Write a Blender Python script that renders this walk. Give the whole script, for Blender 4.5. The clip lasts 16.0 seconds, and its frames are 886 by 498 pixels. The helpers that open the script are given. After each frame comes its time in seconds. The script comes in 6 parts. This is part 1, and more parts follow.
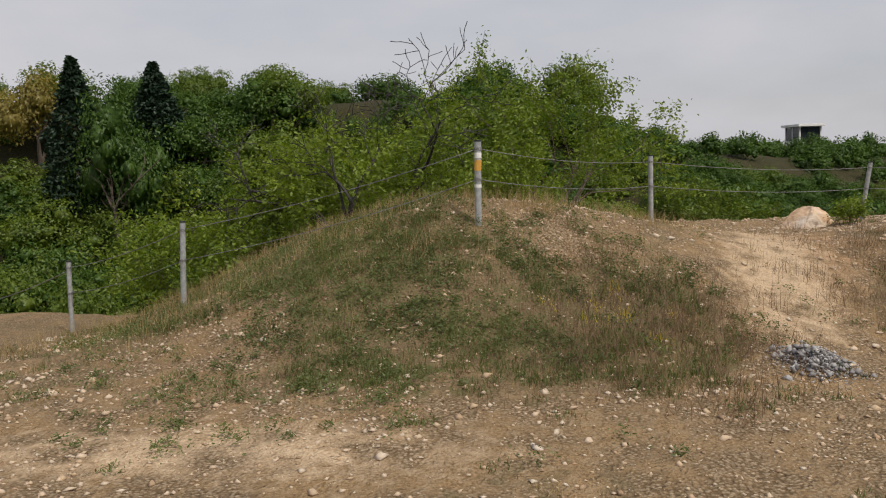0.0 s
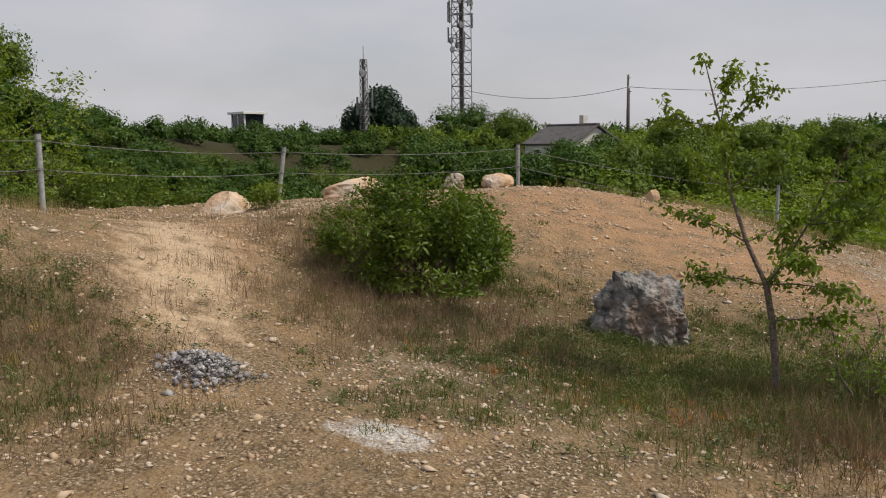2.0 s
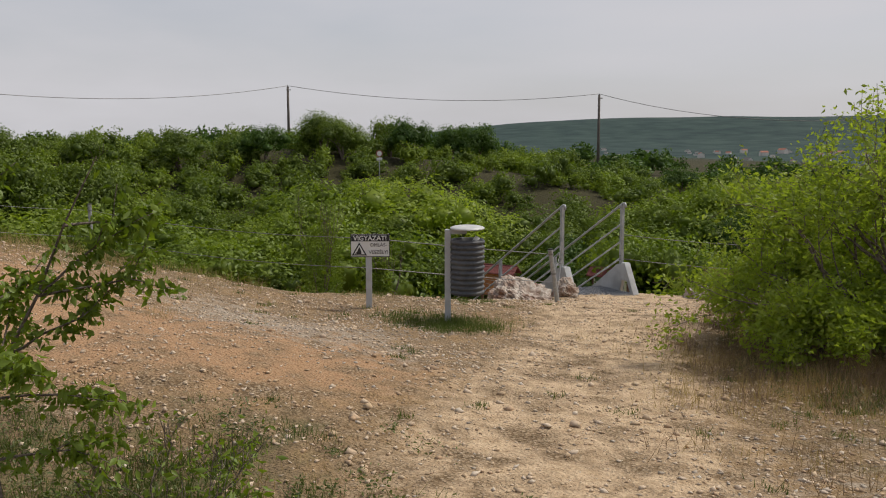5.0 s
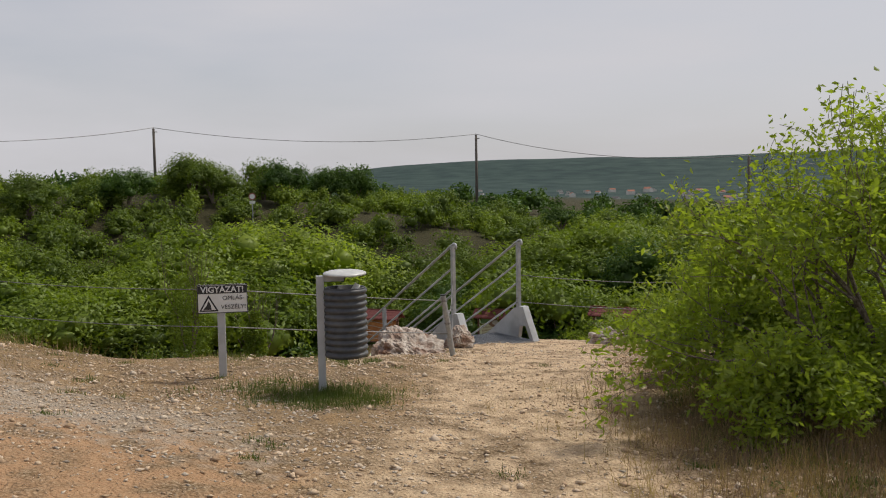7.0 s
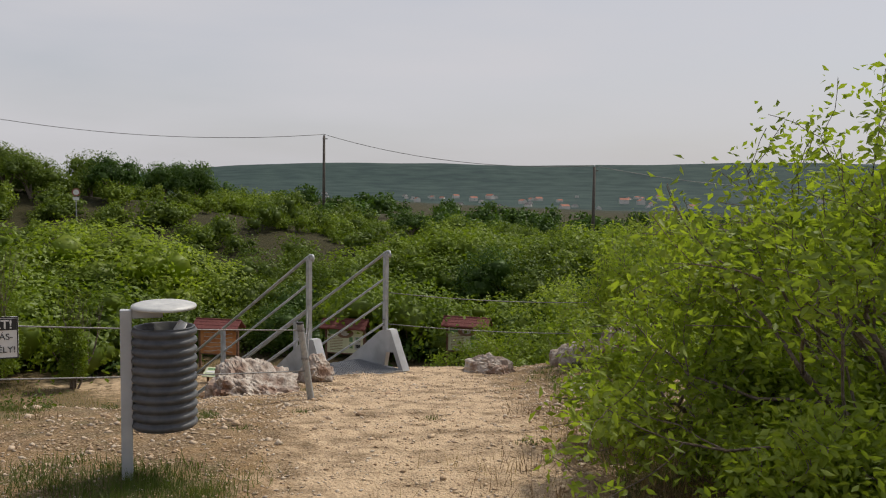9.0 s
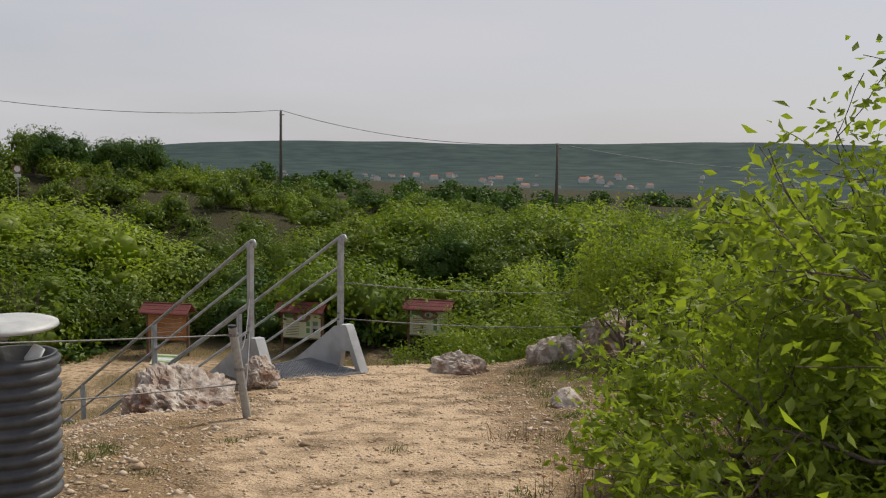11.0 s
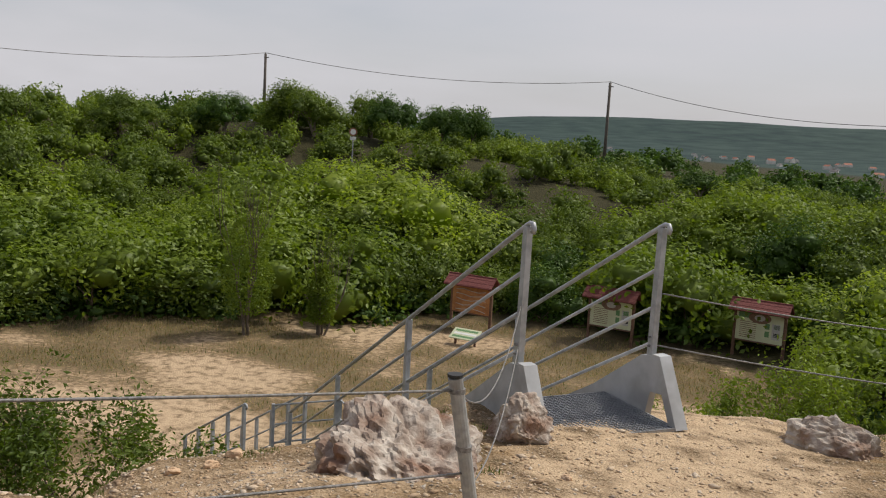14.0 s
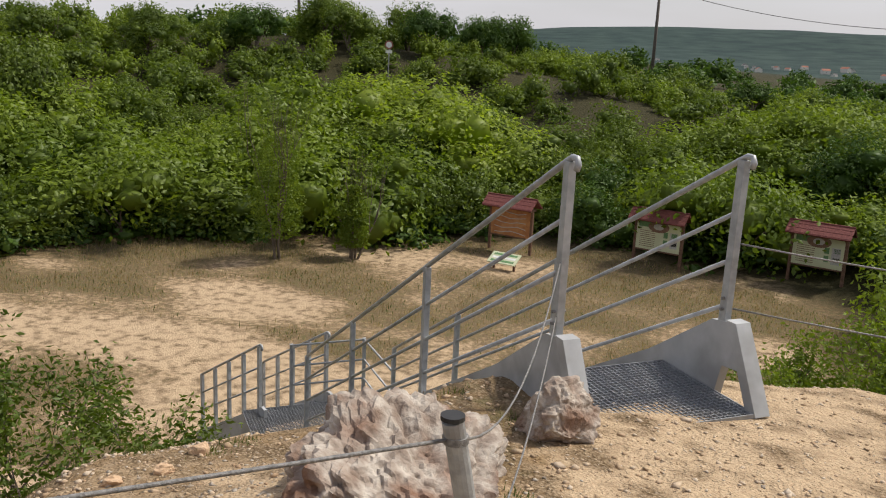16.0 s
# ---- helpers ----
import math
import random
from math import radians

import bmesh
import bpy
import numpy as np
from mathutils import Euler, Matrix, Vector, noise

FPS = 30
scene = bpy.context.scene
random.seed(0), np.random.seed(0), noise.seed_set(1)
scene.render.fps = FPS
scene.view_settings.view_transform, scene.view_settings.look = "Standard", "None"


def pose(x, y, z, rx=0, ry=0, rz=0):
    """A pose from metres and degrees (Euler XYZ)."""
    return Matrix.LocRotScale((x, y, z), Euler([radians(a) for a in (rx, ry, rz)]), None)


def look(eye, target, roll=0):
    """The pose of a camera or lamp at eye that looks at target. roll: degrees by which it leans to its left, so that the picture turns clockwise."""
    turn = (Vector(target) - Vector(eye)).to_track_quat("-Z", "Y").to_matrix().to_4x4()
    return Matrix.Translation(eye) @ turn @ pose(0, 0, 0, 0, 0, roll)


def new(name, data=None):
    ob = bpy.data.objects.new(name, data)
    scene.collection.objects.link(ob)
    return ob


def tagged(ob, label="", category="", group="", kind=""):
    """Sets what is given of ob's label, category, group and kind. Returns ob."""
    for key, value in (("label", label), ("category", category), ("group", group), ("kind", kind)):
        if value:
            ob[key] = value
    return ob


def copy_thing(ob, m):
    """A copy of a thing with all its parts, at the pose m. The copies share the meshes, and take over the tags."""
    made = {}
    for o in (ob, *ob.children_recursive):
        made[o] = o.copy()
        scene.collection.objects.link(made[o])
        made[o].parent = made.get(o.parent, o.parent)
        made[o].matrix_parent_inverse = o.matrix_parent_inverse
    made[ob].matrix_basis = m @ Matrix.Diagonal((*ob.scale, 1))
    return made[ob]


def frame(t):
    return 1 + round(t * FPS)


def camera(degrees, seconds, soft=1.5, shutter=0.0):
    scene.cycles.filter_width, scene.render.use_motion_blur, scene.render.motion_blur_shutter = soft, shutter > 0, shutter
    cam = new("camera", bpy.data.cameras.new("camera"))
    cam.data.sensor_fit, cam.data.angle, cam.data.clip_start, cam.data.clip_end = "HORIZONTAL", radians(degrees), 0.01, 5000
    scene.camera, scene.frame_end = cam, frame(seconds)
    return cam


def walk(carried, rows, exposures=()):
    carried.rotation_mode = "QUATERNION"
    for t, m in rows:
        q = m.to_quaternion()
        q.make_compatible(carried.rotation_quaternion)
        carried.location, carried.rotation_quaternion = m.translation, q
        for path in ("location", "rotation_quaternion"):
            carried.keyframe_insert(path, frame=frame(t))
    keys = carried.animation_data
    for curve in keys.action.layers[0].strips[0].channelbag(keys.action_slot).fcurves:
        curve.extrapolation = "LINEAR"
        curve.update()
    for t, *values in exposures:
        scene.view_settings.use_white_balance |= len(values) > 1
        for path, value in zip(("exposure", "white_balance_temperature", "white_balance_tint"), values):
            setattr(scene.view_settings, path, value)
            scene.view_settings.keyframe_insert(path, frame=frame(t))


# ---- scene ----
cam = camera(54.4, 16.0, soft=1.1)
PATH = [
    (0, (3.91, -20.031, 2.48), (1.926, -20.203, 2.289), -1.9),
    (0.5, (3.68, -19.895, 2.453), (1.695, -19.786, 2.233), -1.1),
    (1, (3.416, -19.7, 2.445), (1.484, -19.24, 2.208), -0.7),
    (1.5, (3.16, -19.508, 2.437), (1.322, -18.757, 2.195), -1.1),
    (2, (2.992, -19.245, 2.417), (1.274, -18.253, 2.165), -0.6),
    (2.5, (2.757, -18.961, 2.392), (1.206, -17.726, 2.128), -0.6),
    (3, (2.587, -18.665, 2.402), (1.199, -17.25, 2.133), -0.8),
    (3.5, (2.417, -18.259, 2.382), (1.212, -16.685, 2.116), -0.7),
    (4, (2.195, -17.841, 2.388), (1.189, -16.133, 2.124), -1.1),
    (4.5, (2.054, -17.373, 2.411), (1.256, -15.558, 2.148), -0.5),
    (5, (1.899, -17.021, 2.427), (1.273, -15.137, 2.19), -0.1),
    (7.3, (1.241, -14.729, 2.246), (0.923, -12.759, 2.104), -0.0),
    (7.5, (1.154, -14.45, 2.245), (0.871, -12.475, 2.096), 0.8),
    (8, (0.975, -13.92, 2.231), (0.786, -11.936, 2.07), 0.9),
    (8.5, (0.885, -13.424, 2.234), (0.79, -11.432, 2.082), 0.9),
    (9, (0.797, -12.924, 2.233), (0.797, -10.928, 2.099), 0.7),
    (9.2, (0.769, -12.733, 2.232), (0.791, -10.737, 2.099), 0.5),
    (11.3, (0.749, -10.977, 2.164), (0.843, -8.988, 1.979), 0.9),
    (11.5, (0.738, -10.716, 2.132), (0.804, -8.725, 1.957), 1.1),
    (12, (0.684, -10.133, 2.111), (0.644, -8.14, 1.95), 1.9),
    (12.5, (0.633, -9.485, 2.08), (0.438, -7.5, 1.93), 2.5),
    (13, (0.609, -8.93, 2.064), (0.257, -6.969, 1.894), 3.2),
    (13.5, (0.548, -8.432, 2.033), (0.034, -6.51, 1.828), 3.2),
    (14, (0.506, -7.948, 1.997), (-0.118, -6.066, 1.735), 3.3),
    (14.5, (0.407, -7.471, 1.973), (-0.222, -5.604, 1.628), 2.6),
    (15, (0.342, -6.999, 1.954), (-0.291, -5.156, 1.503), 2.3),
    (15.5, (0.206, -6.679, 1.968), (-0.437, -4.852, 1.471), 2.4),
    (16, (0.157, -6.421, 1.968), (-0.537, -4.602, 1.509), 2.7),
]
walk(cam, [(t, look(eye, target, roll)) for t, eye, target, roll in PATH], [(0.0, 0.0), (13.0, 0.0), (15.0, 0.18), (16.0, 0.25)])

# ---- end of path ----

# ---- world and sun ----
world = bpy.data.worlds.new("hazy_sky")
scene.world = world
world.use_nodes = True
wn, wl = world.node_tree.nodes, world.node_tree.links
SUN_AZ, SUN_EL = radians(46), radians(56)      # clockwise from north, above the horizon
sky = wn.new("ShaderNodeTexSky")
sky.sky_type = 'NISHITA'
sky.sun_disc = False
sky.sun_elevation, sky.sun_rotation = SUN_EL, SUN_AZ
sky.air_density, sky.dust_density, sky.ozone_density = 1.0, 3.0, 1.5
# thin cloud veil: streaks of pale grey over the clear sky
wco = wn.new("ShaderNodeTexCoord")
wmap = wn.new("ShaderNodeMapping")
wmap.inputs["Scale"].default_value = (1.2, 2.2, 6.0)
wnoise = wn.new("ShaderNodeTexNoise")
wnoise.inputs["Scale"].default_value, wnoise.inputs["Detail"].default_value = 1.6, 5.0
wramp = wn.new("ShaderNodeMapRange")
wramp.inputs[1].default_value, wramp.inputs[2].default_value = 0.30, 0.72
wramp.inputs[3].default_value, wramp.inputs[4].default_value = 0.62, 0.97
wmix = wn.new("ShaderNodeMix")
wmix.data_type = 'RGBA'
wmix.inputs[7].default_value = (6.1, 6.0, 6.3, 1)
wl.new(wco.outputs["Generated"], wmap.inputs[0])
wl.new(wmap.outputs[0], wnoise.inputs["Vector"])
wl.new(wnoise.outputs[0], wramp.inputs[0])
wsep, wup, wmul = wn.new("ShaderNodeSeparateXYZ"), wn.new("ShaderNodeMapRange"), wn.new("ShaderNodeMath")
wup.inputs[1].default_value, wup.inputs[2].default_value, wup.inputs[3].default_value, wup.inputs[4].default_value = 0.25, 0.9, 1.0, 0.35
wmul.operation = 'MULTIPLY'
wl.new(wco.outputs["Generated"], wsep.inputs[0])
wl.new(wsep.outputs[2], wup.inputs[0])
wl.new(wramp.outputs[0], wmul.inputs[0])
wl.new(wup.outputs[0], wmul.inputs[1])
wl.new(wmul.outputs[0], wmix.inputs[0])
wl.new(sky.outputs[0], wmix.inputs[6])
wbg = wn["Background"]
wl.new(wmix.outputs[2], wbg.inputs[0])
wbg.inputs[1].default_value = 0.10
sun_data = bpy.data.lights.new("sun", 'SUN')
sun_data.energy, sun_data.angle, sun_data.color = 3.0, radians(5), (1.0, 0.94, 0.83)
sun = new("sun", sun_data)
sun_way = Vector((math.sin(SUN_AZ) * math.cos(SUN_EL), math.cos(SUN_AZ) * math.cos(SUN_EL), math.sin(SUN_EL)))
sun.matrix_world = look(sun_way * 50, (0, 0, 0))
scene.view_settings.exposure = 0.0


# ---- materials ----
def surface(name, c1, c2, scale=8.0, rough=0.85, bump=0.3, metal=0.0, c3=None, scale3=1.0, bump_scale=None, sharp=(0.35, 0.65), space="Object"):
    """A two-scale mottled surface: c1 to c2 by fine noise, c3 in broad stains."""
    m = bpy.data.materials.new(name)
    m.use_nodes = True
    n, l = m.node_tree.nodes, m.node_tree.links
    b = n["Principled BSDF"]
    co = n.new("ShaderNodeTexCoord")
    a = n.new("ShaderNodeTexNoise")
    a.inputs["Scale"].default_value, a.inputs["Detail"].default_value = scale, 8.0
    l.new(co.outputs[space], a.inputs["Vector"])
    r = n.new("ShaderNodeMapRange")
    r.inputs[1].default_value, r.inputs[2].default_value = sharp
    l.new(a.outputs[0], r.inputs[0])
    mix = n.new("ShaderNodeMix")
    mix.data_type = 'RGBA'
    mix.inputs[6].default_value, mix.inputs[7].default_value = (*c1, 1), (*c2, 1)
    l.new(r.outputs[0], mix.inputs[0])
    out = mix.outputs[2]
    if c3:
        d = n.new("ShaderNodeTexNoise")
        d.inputs["Scale"].default_value, d.inputs["Detail"].default_value = scale3, 5.0
        l.new(co.outputs[space], d.inputs["Vector"])
        r3 = n.new("ShaderNodeMapRange")
        r3.inputs[1].default_value, r3.inputs[2].default_value = 0.48, 0.68
        l.new(d.outputs[0], r3.inputs[0])
        mix3 = n.new("ShaderNodeMix")
        mix3.data_type = 'RGBA'
        mix3.inputs[7].default_value = (*c3, 1)
        l.new(r3.outputs[0], mix3.inputs[0])
        l.new(out, mix3.inputs[6])
        out = mix3.outputs[2]
    l.new(out, b.inputs["Base Color"])
    b.inputs["Roughness"].default_value, b.inputs["Metallic"].default_value = rough, metal
    if bump:
        e = n.new("ShaderNodeTexNoise")
        e.inputs["Scale"].default_value, e.inputs["Detail"].default_value = bump_scale or scale * 3, 9.0
        l.new(co.outputs[space], e.inputs["Vector"])
        bp = n.new("ShaderNodeBump")
        bp.inputs["Strength"].default_value, bp.inputs["Distance"].default_value = bump, 0.03
        l.new(e.outputs[0], bp.inputs["Height"])
        l.new(bp.outputs[0], b.inputs["Normal"])
    return m


def foliage(name, c1, c2, through_light=0.35, rough=0.5, per_object=0.5):
    """Leaves that vary one by one and plant by plant, with light passing through them."""
    m = bpy.data.materials.new(name)
    m.use_nodes = True
    n, l = m.node_tree.nodes, m.node_tree.links
    n.remove(n["Principled BSDF"])
    geo, info = n.new("ShaderNodeNewGeometry"), n.new("ShaderNodeObjectInfo")
    mix = n.new("ShaderNodeMix")
    mix.data_type = 'RGBA'
    mix.inputs[6].default_value, mix.inputs[7].default_value = (*c1, 1), (*c2, 1)
    add = n.new("ShaderNodeMath")
    add.operation = 'MULTIPLY'
    add.inputs[1].default_value = per_object
    l.new(info.outputs["Random"], add.inputs[0])
    sub = n.new("ShaderNodeMath")
    sub.operation = 'MULTIPLY_ADD'
    sub.inputs[1].default_value = 1.0 - per_object
    l.new(geo.outputs["Random Per Island"], sub.inputs[0])
    l.new(add.outputs[0], sub.inputs[2])
    fco, fno, fmr, fmx = n.new("ShaderNodeTexCoord"), n.new("ShaderNodeTexNoise"), n.new("ShaderNodeMapRange"), n.new("ShaderNodeMix")
    fno.inputs["Scale"].default_value = 0.9
    l.new(fco.outputs["Object"], fno.inputs["Vector"])
    fmr.inputs[1].default_value, fmr.inputs[2].default_value = 0.32, 0.68
    l.new(fno.outputs[0], fmr.inputs[0])
    fmx.inputs[0].default_value = 0.5
    l.new(sub.outputs[0], fmx.inputs[2])
    l.new(fmr.outputs[0], fmx.inputs[3])
    l.new(fmx.outputs[0], mix.inputs[0])
    dif, tra, glo = n.new("ShaderNodeBsdfDiffuse"), n.new("ShaderNodeBsdfTranslucent"), n.new("ShaderNodeBsdfGlossy")
    glo.inputs["Roughness"].default_value = rough
    glo.inputs["Color"].default_value = (0.8, 0.85, 0.8, 1)
    l.new(mix.outputs[2], dif.inputs["Color"])
    bright = n.new("ShaderNodeMix")
    bright.data_type = 'RGBA'
    bright.blend_type = 'MULTIPLY'
    bright.inputs[0].default_value = 1.0
    bright.inputs[7].default_value = (1.5, 1.6, 0.6, 1)
    l.new(mix.outputs[2], bright.inputs[6])
    l.new(bright.outputs[2], tra.inputs["Color"])
    s1, s2 = n.new("ShaderNodeMixShader"), n.new("ShaderNodeMixShader")
    s1.inputs[0].default_value, s2.inputs[0].default_value = through_light, 0.025
    l.new(dif.outputs[0], s1.inputs[1])
    l.new(tra.outputs[0], s1.inputs[2])
    l.new(s1.outputs[0], s2.inputs[1])
    l.new(glo.outputs[0], s2.inputs[2])
    l.new(s2.outputs[0], n["Material Output"].inputs[0])
    return m


def island_surface(name, colours, rough=0.9, bump=0.4, bump_scale=40.0):
    """Loose pieces in one mesh, each with its own colour out of a range."""
    m = bpy.data.materials.new(name)
    m.use_nodes = True
    n, l = m.node_tree.nodes, m.node_tree.links
    b = n["Principled BSDF"]
    geo, ramp = n.new("ShaderNodeNewGeometry"), n.new("ShaderNodeValToRGB")
    cr = ramp.color_ramp
    for k, c in enumerate(colours):
        at = k / (len(colours) - 1)
        el = cr.elements[k] if k < 2 else cr.elements.new(at)
        el.position, el.color = at, (*c, 1)
    l.new(geo.outputs["Random Per Island"], ramp.inputs[0])
    co, e, bp = n.new("ShaderNodeTexCoord"), n.new("ShaderNodeTexNoise"), n.new("ShaderNodeBump")
    e.inputs["Scale"].default_value = bump_scale
    l.new(co.outputs["Object"], e.inputs["Vector"])
    tone = n.new("ShaderNodeMix")
    tone.data_type, tone.blend_type = 'RGBA', 'MULTIPLY'
    tone.inputs[0].default_value = 0.5
    l.new(ramp.outputs[0], tone.inputs[6])
    l.new(e.outputs[1], tone.inputs[7])
    l.new(ramp.outputs[0], b.inputs["Base Color"])
    bp.inputs["Strength"].default_value, bp.inputs["Distance"].default_value = bump, 0.01
    l.new(e.outputs[0], bp.inputs["Height"])
    l.new(bp.outputs[0], b.inputs["Normal"])
    b.inputs["Roughness"].default_value = rough
    return m


def ground_material():
    """Ochre limestone dirt with gravel, grassy soil, pale gravel and far woodland tinted blue for haze, laid out by the
    ground's own zones.
    """
    m = bpy.data.materials.new("quarry_ground")
    m.use_nodes = True
    n, l = m.node_tree.nodes, m.node_tree.links
    b = n["Principled BSDF"]
    co = n.new("ShaderNodeTexCoord")

    def noise_at(scale, detail=8.0):
        e = n.new("ShaderNodeTexNoise")
        e.inputs["Scale"].default_value, e.inputs["Detail"].default_value = scale, detail
        l.new(co.outputs["Object"], e.inputs["Vector"])
        return e.outputs[0]

    def ranged(v, lo, hi):
        r = n.new("ShaderNodeMapRange")
        r.inputs[1].default_value, r.inputs[2].default_value = lo, hi
        l.new(v, r.inputs[0])
        return r.outputs[0]

    def blend(f, a, c):
        x = n.new("ShaderNodeMix")
        x.data_type = 'RGBA'
        for s, v in ((6, a), (7, c)):
            if isinstance(v, tuple):
                x.inputs[s].default_value = (*v, 1)
            else:
                l.new(v, x.inputs[s])
        l.new(f, x.inputs[0])
        return x.outputs[2]

    def zone(name):
        a = n.new("ShaderNodeAttribute")
        a.attribute_name = name
        return a.outputs["Fac"]

    def math2(op, a, c):
        x = n.new("ShaderNodeMath")
        x.operation = op
        for s, v in ((0, a), (1, c)):
            if isinstance(v, float):
                x.inputs[s].default_value = v
            else:
                l.new(v, x.inputs[s])
        return x.outputs[0]

    fine, mid, broad = noise_at(55.0), noise_at(9.0), noise_at(0.9)
    dirt = blend(ranged(fine, 0.35, 0.65), (0.195, 0.122, 0.060), (0.335, 0.228, 0.122))
    dirt = blend(ranged(mid, 0.45, 0.7), dirt, (0.30, 0.214, 0.125))
    orange = blend(ranged(fine, 0.3, 0.7), (0.31, 0.178, 0.092), (0.42, 0.27, 0.155))
    dirt = blend(ranged(math2('ADD', zone("orange"), math2('MULTIPLY', math2('SUBTRACT', mid, 0.5), 1.0)), 0.3, 0.7), dirt, orange)
    vor = n.new("ShaderNodeTexVoronoi")
    vor.inputs["Scale"].default_value = 44.0
    l.new(co.outputs["Object"], vor.inputs["Vector"])
    trodden = blend(ranged(fine, 0.3, 0.7), (0.43, 0.305, 0.19), (0.60, 0.455, 0.30))
    dirt = blend(ranged(math2('ADD', zone("path"), math2('MULTIPLY', math2('SUBTRACT', mid, 0.5), 1.1)), 0.3, 0.8), dirt, trodden)
    chips = n.new("ShaderNodeSeparateColor")
    l.new(vor.outputs["Color"], chips.inputs[0])
    chip = blend(chips.outputs[0], (0.20, 0.135, 0.075), (0.40, 0.305, 0.20))
    grit = blend(ranged(vor.outputs["Distance"], 0.32, 0.70), chip, (0.135, 0.088, 0.047))
    pale = blend(ranged(fine, 0.35, 0.65), (0.235, 0.185, 0.135), (0.44, 0.37, 0.29))
    base = blend(ranged(math2('SUBTRACT', noise_at(3.0), math2('MULTIPLY', math2('ADD', zone("path"), zone("orange")), 0.12)), 0.36, 0.56), dirt, grit)
    base = blend(ranged(math2('ADD', zone("pale"), math2('MULTIPLY', math2('SUBTRACT', noise_at(7.0), 0.5), 1.2)), 0.35, 0.75), base, pale)
    soil = blend(ranged(fine, 0.3, 0.7), (0.095, 0.070, 0.037), (0.24, 0.17, 0.095))
    soil = blend(ranged(noise_at(5.0), 0.45, 0.62), soil, (0.14, 0.12, 0.055))
    base = blend(ranged(math2('ADD', zone("grass"), math2('MULTIPLY', math2('SUBTRACT', noise_at(6.0), 0.5), 1.3)), 0.3, 0.75), base, soil)
    ash = blend(ranged(fine, 0.4, 0.6), (0.33, 0.29, 0.25), (0.62, 0.58, 0.53))
    base = blend(ranged(math2('ADD', zone("ash"), math2('MULTIPLY', math2('SUBTRACT', mid, 0.5), 0.9)), 0.35, 0.7), base, ash)
    # far woodland green, with the bluish cast of distance haze put into its colour
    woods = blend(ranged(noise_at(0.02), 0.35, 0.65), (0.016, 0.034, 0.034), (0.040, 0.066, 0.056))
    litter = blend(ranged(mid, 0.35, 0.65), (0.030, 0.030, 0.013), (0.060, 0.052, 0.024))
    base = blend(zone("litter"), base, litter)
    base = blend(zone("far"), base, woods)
    l.new(base, b.inputs["Base Color"])
    b.inputs["Roughness"].default_value = 0.95
    b.inputs["Specular IOR Level"].default_value = 0.15
    bp, bq = n.new("ShaderNodeBump"), n.new("ShaderNodeBump")
    bp.inputs["Strength"].default_value, bp.inputs["Distance"].default_value = 0.8, 0.02
    bq.inputs["Strength"].default_value, bq.inputs["Distance"].default_value = 0.7, 0.06
    l.new(fine, bp.inputs["Height"])
    l.new(noise_at(14.0), bq.inputs["Height"])
    br = n.new("ShaderNodeBump")
    br.inputs["Strength"].default_value, br.inputs["Distance"].default_value, br.invert = 0.6, 0.015, True
    l.new(vor.outputs["Distance"], br.inputs["Height"])
    l.new(bq.outputs[0], br.inputs["Normal"])
    l.new(br.outputs[0], bp.inputs["Normal"])
    l.new(bp.outputs[0], b.inputs["Normal"])
    return m


M_GROUND = ground_material()
M_ROCK = surface("white_limestone", (0.52, 0.46, 0.395), (0.24, 0.18, 0.14), 9.0, 0.9, 1.0, c3=(0.21, 0.115, 0.072), scale3=3.4, bump_scale=16.0)
M_DARK_ROCK = surface("weathered_limestone", (0.36, 0.34, 0.315), (0.06, 0.055, 0.05), 13.0, 0.95, 1.0, c3=(0.22, 0.15, 0.11), scale3=2.0, bump_scale=18.0)
M_TAN_ROCK = surface("ochre_limestone", (0.60, 0.42, 0.27), (0.42, 0.26, 0.15), 6.0, 0.95, 0.9, c3=(0.58, 0.50, 0.42), scale3=2.0, bump_scale=15.0)
M_GRAVEL = island_surface("loose_limestone", [(0.30, 0.20, 0.12), (0.48, 0.35, 0.22), (0.58, 0.46, 0.34), (0.42, 0.28, 0.165), (0.56, 0.47, 0.37), (0.52, 0.38, 0.25)])
M_PALE_GRAVEL = island_surface("pale_limestone_chips", [(0.30, 0.24, 0.18), (0.42, 0.355, 0.28), (0.50, 0.44, 0.37), (0.22, 0.175, 0.13)])
M_ASH_STONE = island_surface("sooty_stones", [(0.10, 0.095, 0.10), (0.36, 0.34, 0.33), (0.20, 0.185, 0.18), (0.50, 0.48, 0.46), (0.15, 0.135, 0.13)])
M_STEEL = surface("galvanised_steel", (0.46, 0.47, 0.48), (0.34, 0.35, 0.36), 14.0, 0.55, 0.05, metal=0.35, c3=(0.52, 0.53, 0.53), scale3=5.0)
M_PLATE = surface("dull_zinc_plate", (0.50, 0.51, 0.52), (0.42, 0.43, 0.44), 5.0, 0.6, 0.06, metal=0.25, c3=(0.34, 0.34, 0.34), scale3=2.4)
M_GRATE = surface("grating_steel", (0.38, 0.40, 0.42), (0.30, 0.31, 0.33), 20.0, 0.5, 0.0, metal=0.5)
M_CABLE = surface("weathered_wire_rope", (0.17, 0.165, 0.16), (0.30, 0.29, 0.28), 60.0, 0.6, 0.4, metal=0.5)
M_POST = surface("grey_painted_post", (0.30, 0.31, 0.31), (0.40, 0.41, 0.41), 25.0, 0.6, 0.15, metal=0.2, c3=(0.25, 0.24, 0.23), scale3=6.0)
M_DRUM = surface("dark_corrugated_plastic", (0.045, 0.048, 0.055), (0.075, 0.078, 0.085), 18.0, 0.5, 0.1, c3=(0.11, 0.11, 0.11), scale3=5.0)
